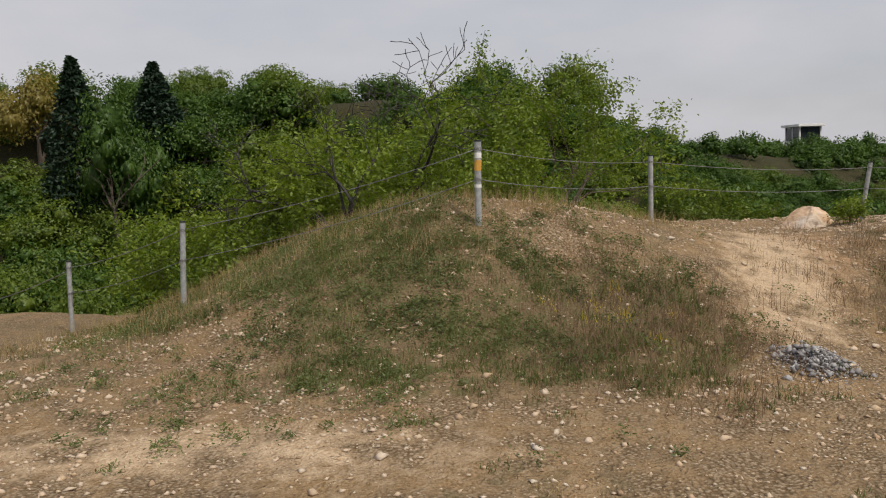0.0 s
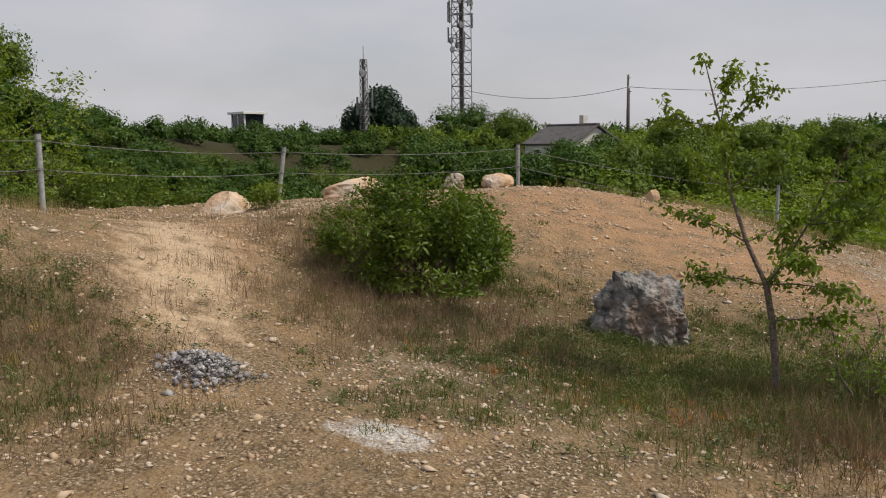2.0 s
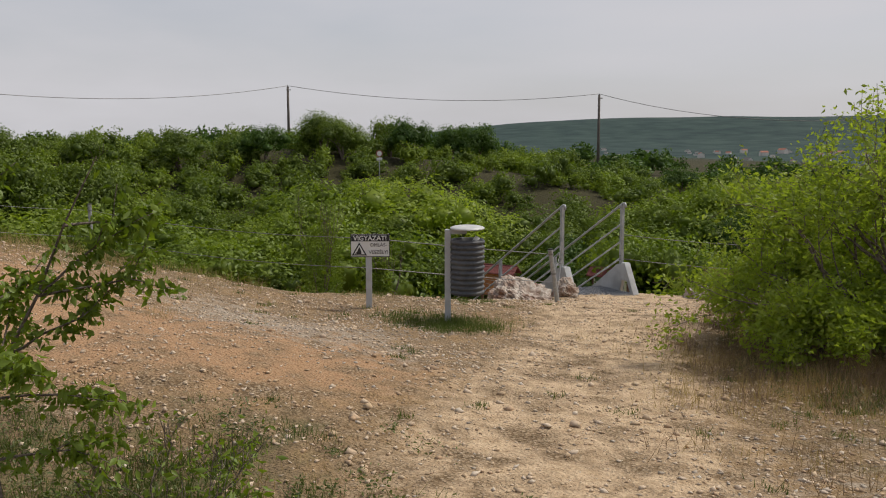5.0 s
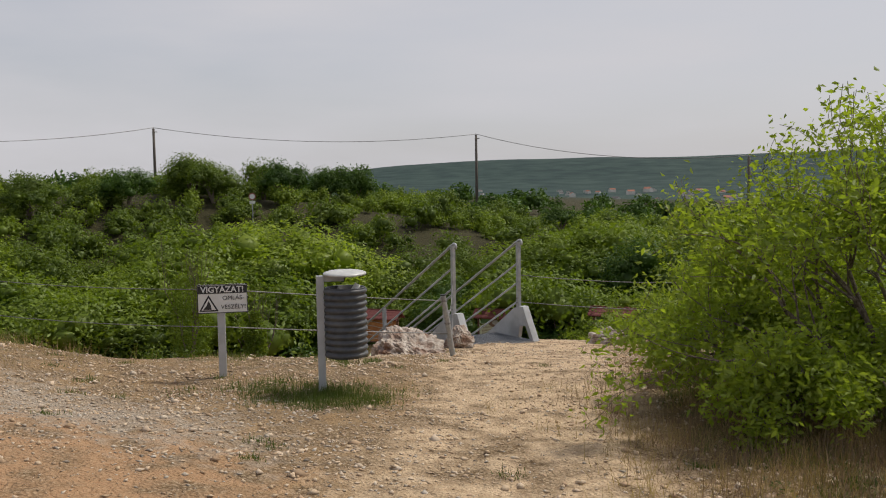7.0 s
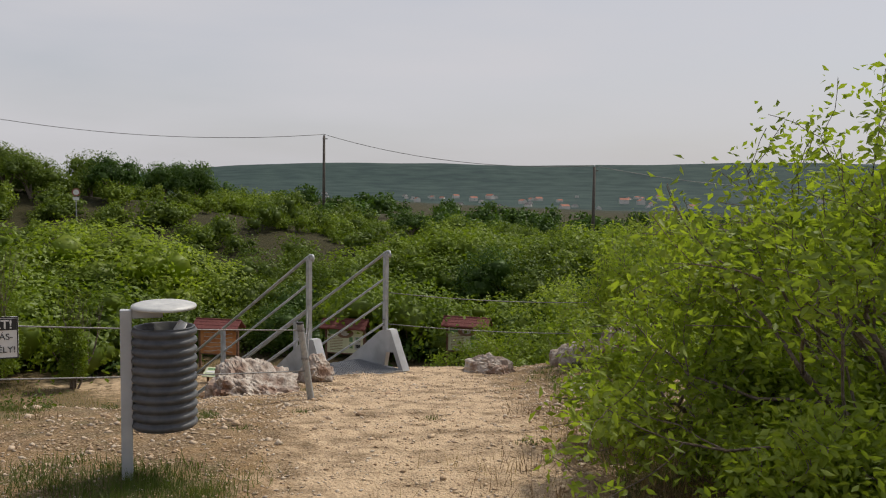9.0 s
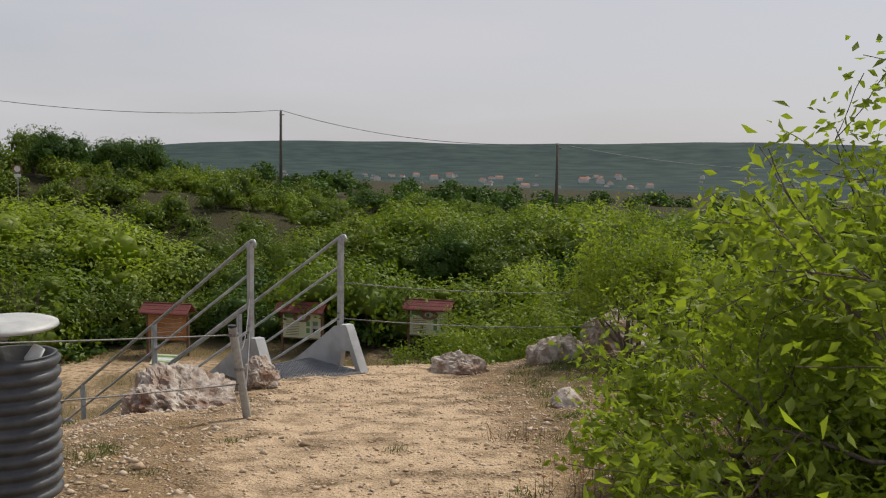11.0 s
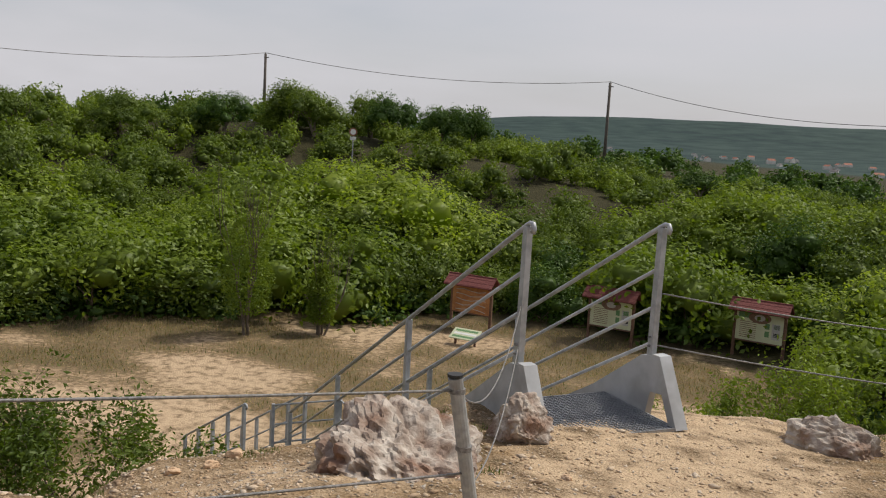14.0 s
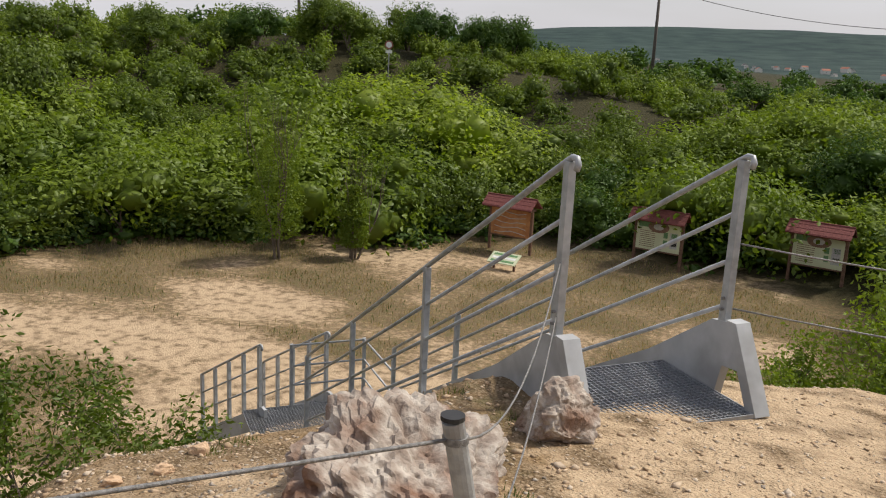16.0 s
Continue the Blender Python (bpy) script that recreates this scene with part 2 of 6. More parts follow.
M_LID = surface("dusty_zinc_lid", (0.52, 0.52, 0.50), (0.42, 0.42, 0.41), 12.0, 0.6, 0.1, metal=0.2)
M_WHITE = surface("white_sign_enamel", (0.78, 0.77, 0.74), (0.70, 0.69, 0.66), 9.0, 0.5, 0.0)
M_BLACK = surface("black_print", (0.018, 0.018, 0.02), (0.03, 0.03, 0.03), 20.0, 0.6, 0.0)
M_BARK = surface("grey_brown_bark", (0.115, 0.085, 0.062), (0.20, 0.16, 0.125), 30.0, 0.95, 0.8, bump_scale=60.0)
M_DEAD = surface("dead_grey_wood", (0.030, 0.026, 0.024), (0.06, 0.052, 0.048), 30.0, 0.95, 0.6)
M_POLE = surface("tarred_wooden_pole", (0.085, 0.07, 0.06), (0.14, 0.12, 0.10), 10.0, 0.95, 0.4)
M_WOOD = surface("orange_larch_boards", (0.46, 0.21, 0.075), (0.34, 0.14, 0.05), 9.0, 0.8, 0.3, c3=(0.52, 0.27, 0.11), scale3=2.0)
M_FRAME = surface("brown_stained_timber", (0.12, 0.065, 0.04), (0.19, 0.105, 0.065), 12.0, 0.8, 0.3)
M_ROOF = surface("dark_red_shingle", (0.135, 0.035, 0.032), (0.20, 0.06, 0.05), 14.0, 0.85, 0.5)
M_PANEL = surface("pale_green_print", (0.60, 0.62, 0.42), (0.53, 0.56, 0.36), 4.0, 0.6, 0.0)
M_PRINT_G = surface("green_print", (0.10, 0.22, 0.09), (0.16, 0.30, 0.12), 9.0, 0.6, 0.0)
M_PRINT_B = surface("brown_print", (0.16, 0.09, 0.06), (0.24, 0.14, 0.09), 9.0, 0.6, 0.0)
M_LEAF = foliage("bright_shrub_leaves", (0.080, 0.128, 0.012), (0.215, 0.275, 0.028), 0.36)
M_LEAF_MID = foliage("green_shrub_leaves", (0.055, 0.092, 0.011), (0.145, 0.192, 0.022), 0.34)
M_LEAF_DARK = foliage("deep_green_leaves", (0.028, 0.064, 0.010), (0.085, 0.145, 0.020), 0.28)
M_LEAF_YELLOW = foliage("yellow_green_leaves", (0.145, 0.20, 0.026), (0.31, 0.37, 0.050), 0.50)
M_LEAF_AUTUMN = foliage("golden_crown_leaves", (0.16, 0.135, 0.03), (0.28, 0.215, 0.05), 0.35)
M_NEEDLE = foliage("dark_needles", (0.010, 0.024, 0.014), (0.024, 0.045, 0.022), 0.10)
M_GRASS = foliage("green_grass_blades", (0.045, 0.075, 0.018), (0.135, 0.16, 0.038), 0.30, per_object=0.0)
M_HERB = foliage("grey_green_herbs", (0.060, 0.080, 0.028), (0.16, 0.185, 0.062), 0.25, per_object=0.0)
M_DRY = foliage("dry_grass_blades", (0.20, 0.13, 0.065), (0.46, 0.35, 0.19), 0.25, per_object=0.0)
M_HEATH = foliage("purplish_dead_stems", (0.13, 0.085, 0.055), (0.28, 0.18, 0.115), 0.15, per_object=0.0)
M_FLOWER_W = foliage("cream_blossom", (0.55, 0.52, 0.36), (0.68, 0.66, 0.50), 0.3, per_object=0.0)
M_FLOWER_Y = foliage("yellow_petals", (0.55, 0.42, 0.03), (0.66, 0.52, 0.06), 0.3, per_object=0.0)
M_FLOWER_O = foliage("rusty_petals", (0.42, 0.15, 0.04), (0.55, 0.25, 0.06), 0.3, per_object=0.0)
M_WALL = surface("pale_plaster", (0.66, 0.63, 0.57), (0.58, 0.55, 0.50), 3.0, 0.9, 0.1)
M_TILE = surface("dark_roof_tiles", (0.075, 0.07, 0.072), (0.13, 0.115, 0.11), 2.0, 0.8, 0.2)
M_RED_TILE = surface("red_roof_tiles", (0.26, 0.10, 0.065), (0.34, 0.15, 0.10), 2.0, 0.85, 0.2)
M_GLASS = surface("dark_window_glass", (0.02, 0.025, 0.03), (0.03, 0.035, 0.04), 2.0, 0.08, 0.0)
M_MAST = surface("grey_lattice_steel", (0.17, 0.17, 0.18), (0.25, 0.25, 0.26), 3.0, 0.6, 0.0, metal=0.3)
M_ORANGE_MARK = surface("orange_trail_mark", (0.62, 0.33, 0.05), (0.55, 0.28, 0.05), 20.0, 0.7, 0.0)


# ---- mesh helpers ----
def mesh_object(name, bm, material, smooth=False):
    me = bpy.data.meshes.new(name)
    bm.to_mesh(me)
    bm.free()
    me.materials.append(material)
    if smooth:
        me.shade_smooth()
    return new(name, me)


def part(name, bm, material, parent, label="", smooth=False):
    ob = mesh_object(name, bm, material, smooth)
    ob.parent = parent
    if label:
        ob["label"] = label
    return ob


def shape(name, verts, faces, material, parent=None, smooth=False):
    """An object from arrays that were computed."""
    me = bpy.data.meshes.new(name)
    me.from_pydata([tuple(v) for v in verts], [], [tuple(f) for f in faces])
    me.materials.append(material)
    if smooth:
        me.shade_smooth()
    ob = new(name, me)
    ob.parent = parent
    return ob


def tri_mesh(name, verts, tris, material, parent=None):
    """The same for many triangles, quickly, from numpy arrays (n, 3)."""
    me = bpy.data.meshes.new(name)
    verts, tris = np.asarray(verts, np.float32), np.asarray(tris, np.int32)
    me.vertices.add(len(verts))
    me.vertices.foreach_set("co", verts.ravel())
    me.loops.add(tris.size)
    me.loops.foreach_set("vertex_index", tris.ravel())
    me.polygons.add(len(tris))
    me.polygons.foreach_set("loop_start", np.arange(0, tris.size, 3, dtype=np.int32))
    me.update(calc_edges=True)
    me.validate()
    me.materials.append(material)
    ob = new(name, me)
    ob.parent = parent
    return ob


def add_box(bm, size, m, bevel=0.0):
    made = bmesh.ops.create_cube(bm, size=1.0, matrix=m @ Matrix.Diagonal((*size, 1)))
    if bevel:
        edges = list({e for v in made["verts"] for e in v.link_edges})
        bmesh.ops.bevel(bm, geom=edges, offset=bevel, segments=2, affect='EDGES', profile=0.6)


def box(size, m=Matrix(), bevel=0.0):
    bm = bmesh.new()
    add_box(bm, size, m, bevel)
    return bm


def tube_into(bm, points, radius, sides=8, caps=True):
    """A swept tube along points; radius may be a list."""
    points = [Vector(p) for p in points]
    rs = radius if isinstance(radius, (list, tuple)) else [radius] * len(points)
    rings, side = [], None
    for k, p in enumerate(points):
        way = (points[min(k + 1, len(points) - 1)] - points[max(k - 1, 0)]).normalized()
        if side is None or abs(side.dot(way)) > 0.98:
            side = way.cross(Vector((0, 0, 1)) if abs(way.z) < 0.9 else Vector((1, 0, 0))).normalized()
        side = (side - way * side.dot(way)).normalized()
        up = way.cross(side)
        rings.append([bm.verts.new(p + rs[k] * (math.cos(a) * side + math.sin(a) * up)) for a in (2 * math.pi * j / sides for j in range(sides))])
    for r0, r1 in zip(rings, rings[1:]):
        for j in range(sides):
            bm.faces.new((r0[j], r0[(j + 1) % sides], r1[(j + 1) % sides], r1[j]))
    if caps:
        bm.faces.new(rings[0][::-1])
        bm.faces.new(rings[-1])


def tube(points, radius, sides=8):
    bm = bmesh.new()
    tube_into(bm, points, radius, sides)
    return bm


def lathe(profile, sides=32):
    """A solid of revolution about z from (radius, height) pairs."""
    bm = bmesh.new()
    rings = [[bm.verts.new((r * math.cos(2 * math.pi * j / sides), r * math.sin(2 * math.pi * j / sides), z)) for j in range(sides)] for r, z in profile]
    for r0, r1 in zip(rings, rings[1:]):
        for j in range(sides):
            bm.faces.new((r0[j], r0[(j + 1) % sides], r1[(j + 1) % sides], r1[j]))
    bm.faces.new(rings[0][::-1])
    bm.faces.new(rings[-1])
    return bm


def prism(outline, m, thick):
    """A flat plate: an outline in its own x, y, thickened along its z, laid by m."""
    bm = bmesh.new()
    lo = [bm.verts.new(m @ Vector((x, y, -thick / 2))) for x, y in outline]
    hi = [bm.verts.new(m @ Vector((x, y, thick / 2))) for x, y in outline]
    bm.faces.new(lo[::-1])
    bm.faces.new(hi)
    for k in range(len(lo)):
        bm.faces.new((lo[k], lo[(k + 1) % len(lo)], hi[(k + 1) % len(lo)], hi[k]))
    bmesh.ops.recalc_face_normals(bm, faces=bm.faces)
    return bm


def empty(name, m, label, category, group="", kind=""):
    ob = new(name)
    ob.empty_display_size = 0.2
    ob.matrix_basis = m
    return tagged(ob, label, category, group, kind)


def lettering(words, size, m, parent, material=None, bold=0.0):
    """Words in the built-in font as a thin mesh."""
    cu = bpy.data.curves.new("lettering", 'FONT')
    cu.body, cu.size, cu.extrude, cu.offset = words, size, 0.0015, bold
    cu.align_x, cu.align_y = 'CENTER', 'CENTER'
    tmp = new("tmp_text", cu)
    bpy.context.view_layer.update()
    me = bpy.data.meshes.new_from_object(tmp.evaluated_get(bpy.context.evaluated_depsgraph_get()))
    bpy.data.objects.remove(tmp)
    me.transform(m)
    me.materials.clear()
    me.materials.append(material or M_BLACK)
    ob = new("lettering", me)
    ob.parent = parent
    return ob


# ---- the lie of the land ----
def vnoise(x, y, seed=0):
    """Smooth value noise on arrays, 0 to 1."""
    x, y = np.asarray(x, float), np.asarray(y, float)
    xi, yi = np.floor(x).astype(np.int64), np.floor(y).astype(np.int64)
    u, v = x - xi, y - yi
    u, v = u * u * (3 - 2 * u), v * v * (3 - 2 * v)

    def h(a, b):
        n = (a * 374761393 + b * 668265263 + seed * 974634777) & 0x7FFFFFFF
        n = ((n ^ (n >> 13)) * 1274126177) & 0x7FFFFFFF
        return ((n ^ (n >> 16)) & 0xFFFF) / 65535.0

    return (h(xi, yi) * (1 - u) + h(xi + 1, yi) * u) * (1 - v) + (h(xi, yi + 1) * (1 - u) + h(xi + 1, yi + 1) * u) * v


def fbm(x, y, seed=0, octaves=4):
    out, amp, total = 0.0, 1.0, 0.0
    for k in range(octaves):
        out = out + amp * vnoise(x * 2**k, y * 2**k, seed + k)
        total, amp = total + amp, amp * 0.5
    return out / total


def step(lo, hi, v):
    s = np.clip((v - lo) / (hi - lo), 0, 1)
    return s * s * (3 - 2 * s)


def bump_at(x, y, cx, cy, sx, sy, turn=0.0):
    c, s = math.cos(radians(turn)), math.sin(radians(turn))
    dx, dy = x - cx, y - cy
    return np.exp(-((dx * c + dy * s) ** 2 / (2 * sx * sx) + (dy * c - dx * s) ** 2 / (2 * sy * sy)))


# rim of the upper terrace, anticlockwise seen from above
RIM = [(-8.6, -70), (-8.2, -27.0), (-7.2, -24.3), (-7.2, -21.2), (-8.4, -19.4), (-10.0, -15.4), (-10.0, -10.5), (-9.4, -6.2), (-7.6, -5.0),
       (-5.6, -6.2), (-3.9, -6.6), (-2.9, -5.6), (-2.7, -4.2), (-3.2, -2.6), (-2.3, -1.5), (-1.3, -0.7), (-0.2, 0.3), (1.0, 1.0),
       (2.3, 0.8), (3.4, 1.5), (5.2, 2.4), (8.0, 1.2), (14, -4), (40, -12), (90, -70)]


def rim_distance(x, y):
    """How far a place lies outside the terrace; 0 on it."""
    best = np.full(np.shape(x), 1e9)
    inside = np.zeros(np.shape(x), bool)
    for (ax, ay), (bx, by) in zip(RIM, RIM[1:] + RIM[:1]):
        t = np.clip(((x - ax) * (bx - ax) + (y - ay) * (by - ay)) / ((bx - ax) ** 2 + (by - ay) ** 2), 0, 1)
        best = np.minimum(best, np.hypot(x - ax - t * (bx - ax), y - ay - t * (by - ay)))
        if ay != by:
            inside ^= ((ay > y) != (by > y)) & (x < (bx - ax) * (y - ay) / (by - ay) + ax)
    return np.where(inside, 0.0, best), np.where(inside, best, 0.0)


PIT = [(-7, 16, 11.0), (-14, 12, 11.0), (-22, 2, 8.0), (-25, -12, 5.0), (-27, -45, 4.0)]
PIT_FLOOR = -6.0


def pit_distance(x, y):
    best = np.full(np.shape(x), 1e9)
    for (ax, ay, aw), (bx, by, bw) in zip(PIT, PIT[1:]):
        t = np.clip(((x - ax) * (bx - ax) + (y - ay) * (by - ay)) / ((bx - ax) ** 2 + (by - ay) ** 2), 0, 1)
        best = np.minimum(best, np.hypot(x - ax - t * (bx - ax), y - ay - t * (by - ay)) - aw - t * (bw - aw))
    return best


def upland(x, y):
    """Height of the country round the pit, by the direction seen from it."""
    a = np.degrees(np.arctan2(y - 5, x + 14)) % 360
    return np.interp(a, (0, 40, 62, 80, 95, 115, 140, 165, 185, 205, 222, 250, 300, 360),
                     (-2.5, -3.0, -3.0, -1.8, 0.2, 2.0, 1.4, 1.4, 2.0, 3.2, 6.5, 6.0, 1.0, -2.5))


def terrace(x, y):
    z = np.interp(y, (-60, -24, -18, -14, -10, -6, -3.8, -2, 0, 2, 30), (1.2, 0.92, 0.86, 0.72, 0.52, 0.31, 0.0, -0.27, -0.45, -0.8, -2.0))
    z = z + 0.75 * step(-2.5, -7.2, x) * step(-4, -9, y) * step(-25.5, -22, y) - 0.45 * step(-3.0, -7.0, x) * step(-22.5, -26, y)
    z = z + 0.86 * bump_at(x, y, -4.7, -20.7, 1.35, 1.75, 20) - 0.22 * bump_at(x, y, -4.4, -23.2, 1.7, 1.1) + 0.35 * bump_at(x, y, -6.4, -11.8, 2.2, 2.0) + 0.24 * bump_at(x, y, -2.3, -11.2, 1.2, 1.4)
    z = z - 0.16 * bump_at(x, y, -8.0, -16.9, 1.2, 0.7, -30) - 0.09 * bump_at(x, y, -1.2, -14.5, 1.5, 1.2)
    z = z - 0.34 * step(-1.5, -2.8, x) * step(-5.2, -3.6, y)
    z = z + 0.2 * step(1.6, 4.0, x) * step(-12, -8, y)
    return z + 0.10 * (fbm(x * 0.6, y * 0.6, 3) - 0.5) + 0.05 * (fbm(x * 2.2, y * 2.2, 7) - 0.5)


def land(x, y):
    x, y = np.asarray(x, float), np.asarray(y, float)
    out, _ = rim_distance(x, y)
    p = np.maximum(pit_distance(x, y), 0)
    slope = np.interp(np.degrees(np.arctan2(y - 5, x + 14)) % 360, (0, 60, 140, 175, 200, 215, 245, 300, 360), (0.30, 0.26, 0.26, 0.28, 0.42, 0.75, 0.75, 0.3, 0.3))
    up = upland(x, y)
    rise = PIT_FLOOR + slope * (np.sqrt(p * p + 9) - 3)
    blend = step(-3, 3, rise - up)
    pit = rise * (1 - blend) + up * blend + 0.9 * (fbm(x * 0.12, y * 0.12, 11) - 0.5) * step(0, 6, p) + 0.12 * (fbm(x * 0.5, y * 0.5, 13) - 0.5)
    edge = terrace(x, y) - 1.15 * (np.sqrt(out * out + 0.5) - 0.7071) - 0.3 * (fbm(x * 0.9, y * 0.9, 5) - 0.4) * step(0, 1.2, out)
    z = np.where(out <= 0, terrace(x, y), np.maximum(edge, pit))
    r = np.hypot(x + 10, y)
    a = np.degrees(np.arctan2(x + 10, y))       # clockwise from north
    far = step(110, 420, r)
    hills = 78 * np.exp(-((r - 2300) / 520.0) ** 2) * step(-32, -8, a) * (1 - step(70, 100, a)) * (0.72 + 0.5 * fbm(a * 0.045, r * 0.0005, 21))
    plain = -16 * step(130, 700, r) + 14 * step(800, 1700, r) * step(-40, -10, a) + hills + 0.8 * (fbm(x * 0.01, y * 0.01, 31) - 0.5)
    return z * (1 - far) + (plain + upland(x, y) * (1 - step(200, 700, r))) * far


def land_at(x, y):
    return float(land(np.array([x]), np.array([y]))[0])


# zones of the ground, 0 to 1
def zone_ash(x, y):
    return np.maximum(0.85 * bump_at(x, y, -1.05, -17.3, 0.28, 0.18, 30), 0.4 * bump_at(x, y, -2.5, -17.88, 0.4, 0.3))


def zone_orange(x, y):
    return np.clip(bump_at(x, y, -6.2, -11.3, 2.6, 1.9, 15) + 0.6 * bump_at(x, y, -6.0, -17.0, 1.9, 0.6, -8) + 0.8 * bump_at(x, y, -1.9, -10.9, 1.4, 0.9), 0, 1)


def zone_pale(x, y):
    return np.clip(0.75 * bump_at(x, y, -2.6, -9.2, 1.9, 0.7, -25) + 0.55 * bump_at(x, y, -2.6, -15.9, 1.8, 0.7, -20) + 0.4 * bump_at(x, y, 3.0, -12.5, 1.2, 2.2), 0, 1)


def path_line(x, y):
    """1 on the trodden way to the stair head and on the side tracks."""
    cx = np.interp(y, (-30, -17, -12, -8, -4, -1, 2), (3.0, 2.4, 1.0, 0.75, 0.45, 0.35, 0.3))
    half = np.interp(y, (-30, -17, -12, -8, -4, -1, 2), (2.0, 1.6, 1.35, 1.2, 1.35, 1.4, 1.2))
    main = (1 - step(0.45, 1.35, np.abs(x - cx) / half)) * np.interp(y, (-20, -11, -7, -4), (0.66, 0.72, 0.82, 1.0))
    saddle = 0.95 * bump_at(x, y, -5.2, -17.4, 2.1, 0.45, -10)
    low = np.maximum(0.8 * bump_at(x, y, -0.75, -21.9, 0.42, 1.5), 0.85 * bump_at(x, y, -2.0, -3.0, 1.1, 0.8))
    return np.clip(np.maximum(np.maximum(main, saddle), low), 0, 1)


def zone_grass(x, y):
    g = 0.36 + 0.9 * (fbm(x * 0.7, y * 0.7, 41) - 0.5)
    g = g - 0.9 * bump_at(x, y, -2.9, -22.3, 0.45, 0.3) - 0.8 * bump_at(x, y, -5.0, -19.5, 0.8, 0.5) + 0.55 * bump_at(x, y, -2.9, -20.2, 1.0, 1.4, 25) + 0.25 * bump_at(x, y, -4.8, -22.6, 1.5, 1.6) + 0.85 * bump_at(x, y, -1.4, -14.9, 1.5, 1.1, 15)
    g = g + 0.12 * bump_at(x, y, -2.6, -16.3, 2.0, 1.3) + 0.35 * bump_at(x, y, -1.5, -12.6, 1.6, 0.9)
    g = g + 0.6 * bump_at(x, y, -4.5, -15.5, 1.5, 0.8) + 0.55 * bump_at(x, y, -1.1, -7.9, 0.6, 0.5) + 0.6 * bump_at(x, y, -7.2, -8.3, 1.6, 1.8)
    g = g + 0.9 * bump_at(x, y, 4.0, -8.3, 1.6, 2.4) + 0.5 * bump_at(x, y, 4.2, -0.6, 1.3, 1.3)
    g = g - 0.9 * path_line(x, y) - 0.8 * zone_orange(x, y) - 0.6 * zone_pale(x, y) - zone_ash(x, y)
    out, _ = rim_distance(x, y)
    g = np.where(out > 0.5, np.maximum(g, 0.55), g)
    p = pit_distance(x, y)
    floor = 0.36 + 2.4 * (fbm(x * 0.20, y * 0.38, 51) - 0.5) + 0.6 * step(-2.5, 0.5, p)
    return np.clip(np.where((p < 0.5) & (out > 3), floor, g), 0, 1)


def spaced(lo, hi, fine, grow, limit):
    """Grid lines: even between lo and hi, ever wider out to the limit."""
    v = list(np.arange(lo, hi, fine))
    s, e = fine, v[-1]
    while e < limit:
        s *= grow
        e += s
        v.append(e)
    s, e = fine, lo
    head = []
    while e > -limit:
        s *= grow
        e -= s
        head.append(e)
    return np.array(head[::-1] + v)


gx, gy = spaced(-10.5, 5.0, 0.085, 1.055, 4200), spaced(-25.0, 2.5, 0.085, 1.055, 4200)
GX, GY = np.meshgrid(gx, gy)
GZ = land(GX, GY)
near_zone = step(14, 6, np.maximum(np.abs(GX + 2.5) - 6, np.abs(GY + 12) - 9))
clod = fbm(GX * 7, GY * 7, 61, 3) - 0.5
GZ = GZ + near_zone * (0.030 * clod + 0.05 * zone_grass(GX, GY) * (fbm(GX * 3, GY * 3, 67, 3) - 0.5) + 0.10 * zone_ash(GX, GY) * bump_at(GX, GY, -2.5, -17.8, 0.8, 0.8))
nx, ny = len(gx), len(gy)
idx = np.arange(nx * ny).reshape(ny, nx)
quads = np.stack([idx[:-1, :-1], idx[:-1, 1:], idx[1:, 1:], idx[1:, :-1]], -1).reshape(-1, 4)
gme = bpy.data.meshes.new("ground")
gme.vertices.add(nx * ny)
gme.vertices.foreach_set("co", np.stack([GX, GY, GZ], -1).astype(np.float32).ravel())
gme.loops.add(quads.size)
gme.loops.foreach_set("vertex_index", quads.astype(np.int32).ravel())
gme.polygons.add(len(quads))
gme.polygons.foreach_set("loop_start", np.arange(0, quads.size, 4, dtype=np.int32))
gme.update(calc_edges=True)
gme.materials.append(M_GROUND)
gme.shade_smooth()
for zname, zval in (("grass", zone_grass(GX, GY)), ("pale", zone_pale(GX, GY)), ("orange", zone_orange(GX, GY)), ("ash", zone_ash(GX, GY)), ("path", np.where((pit_distance(GX, GY) < 0.5) & (GY > -3) & (rim_distance(GX, GY)[0] > 2.5), 1 - zone_grass(GX, GY), path_line(GX, GY))),
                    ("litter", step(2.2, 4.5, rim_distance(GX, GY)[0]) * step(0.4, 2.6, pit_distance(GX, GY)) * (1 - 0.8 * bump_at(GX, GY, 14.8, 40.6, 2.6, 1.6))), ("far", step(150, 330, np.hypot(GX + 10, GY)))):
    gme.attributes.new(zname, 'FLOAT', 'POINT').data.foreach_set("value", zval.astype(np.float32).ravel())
ground = tagged(new("ground", gme), "ochre limestone ground with gravel and dry grass round a quarry", "ground", kind="structure")


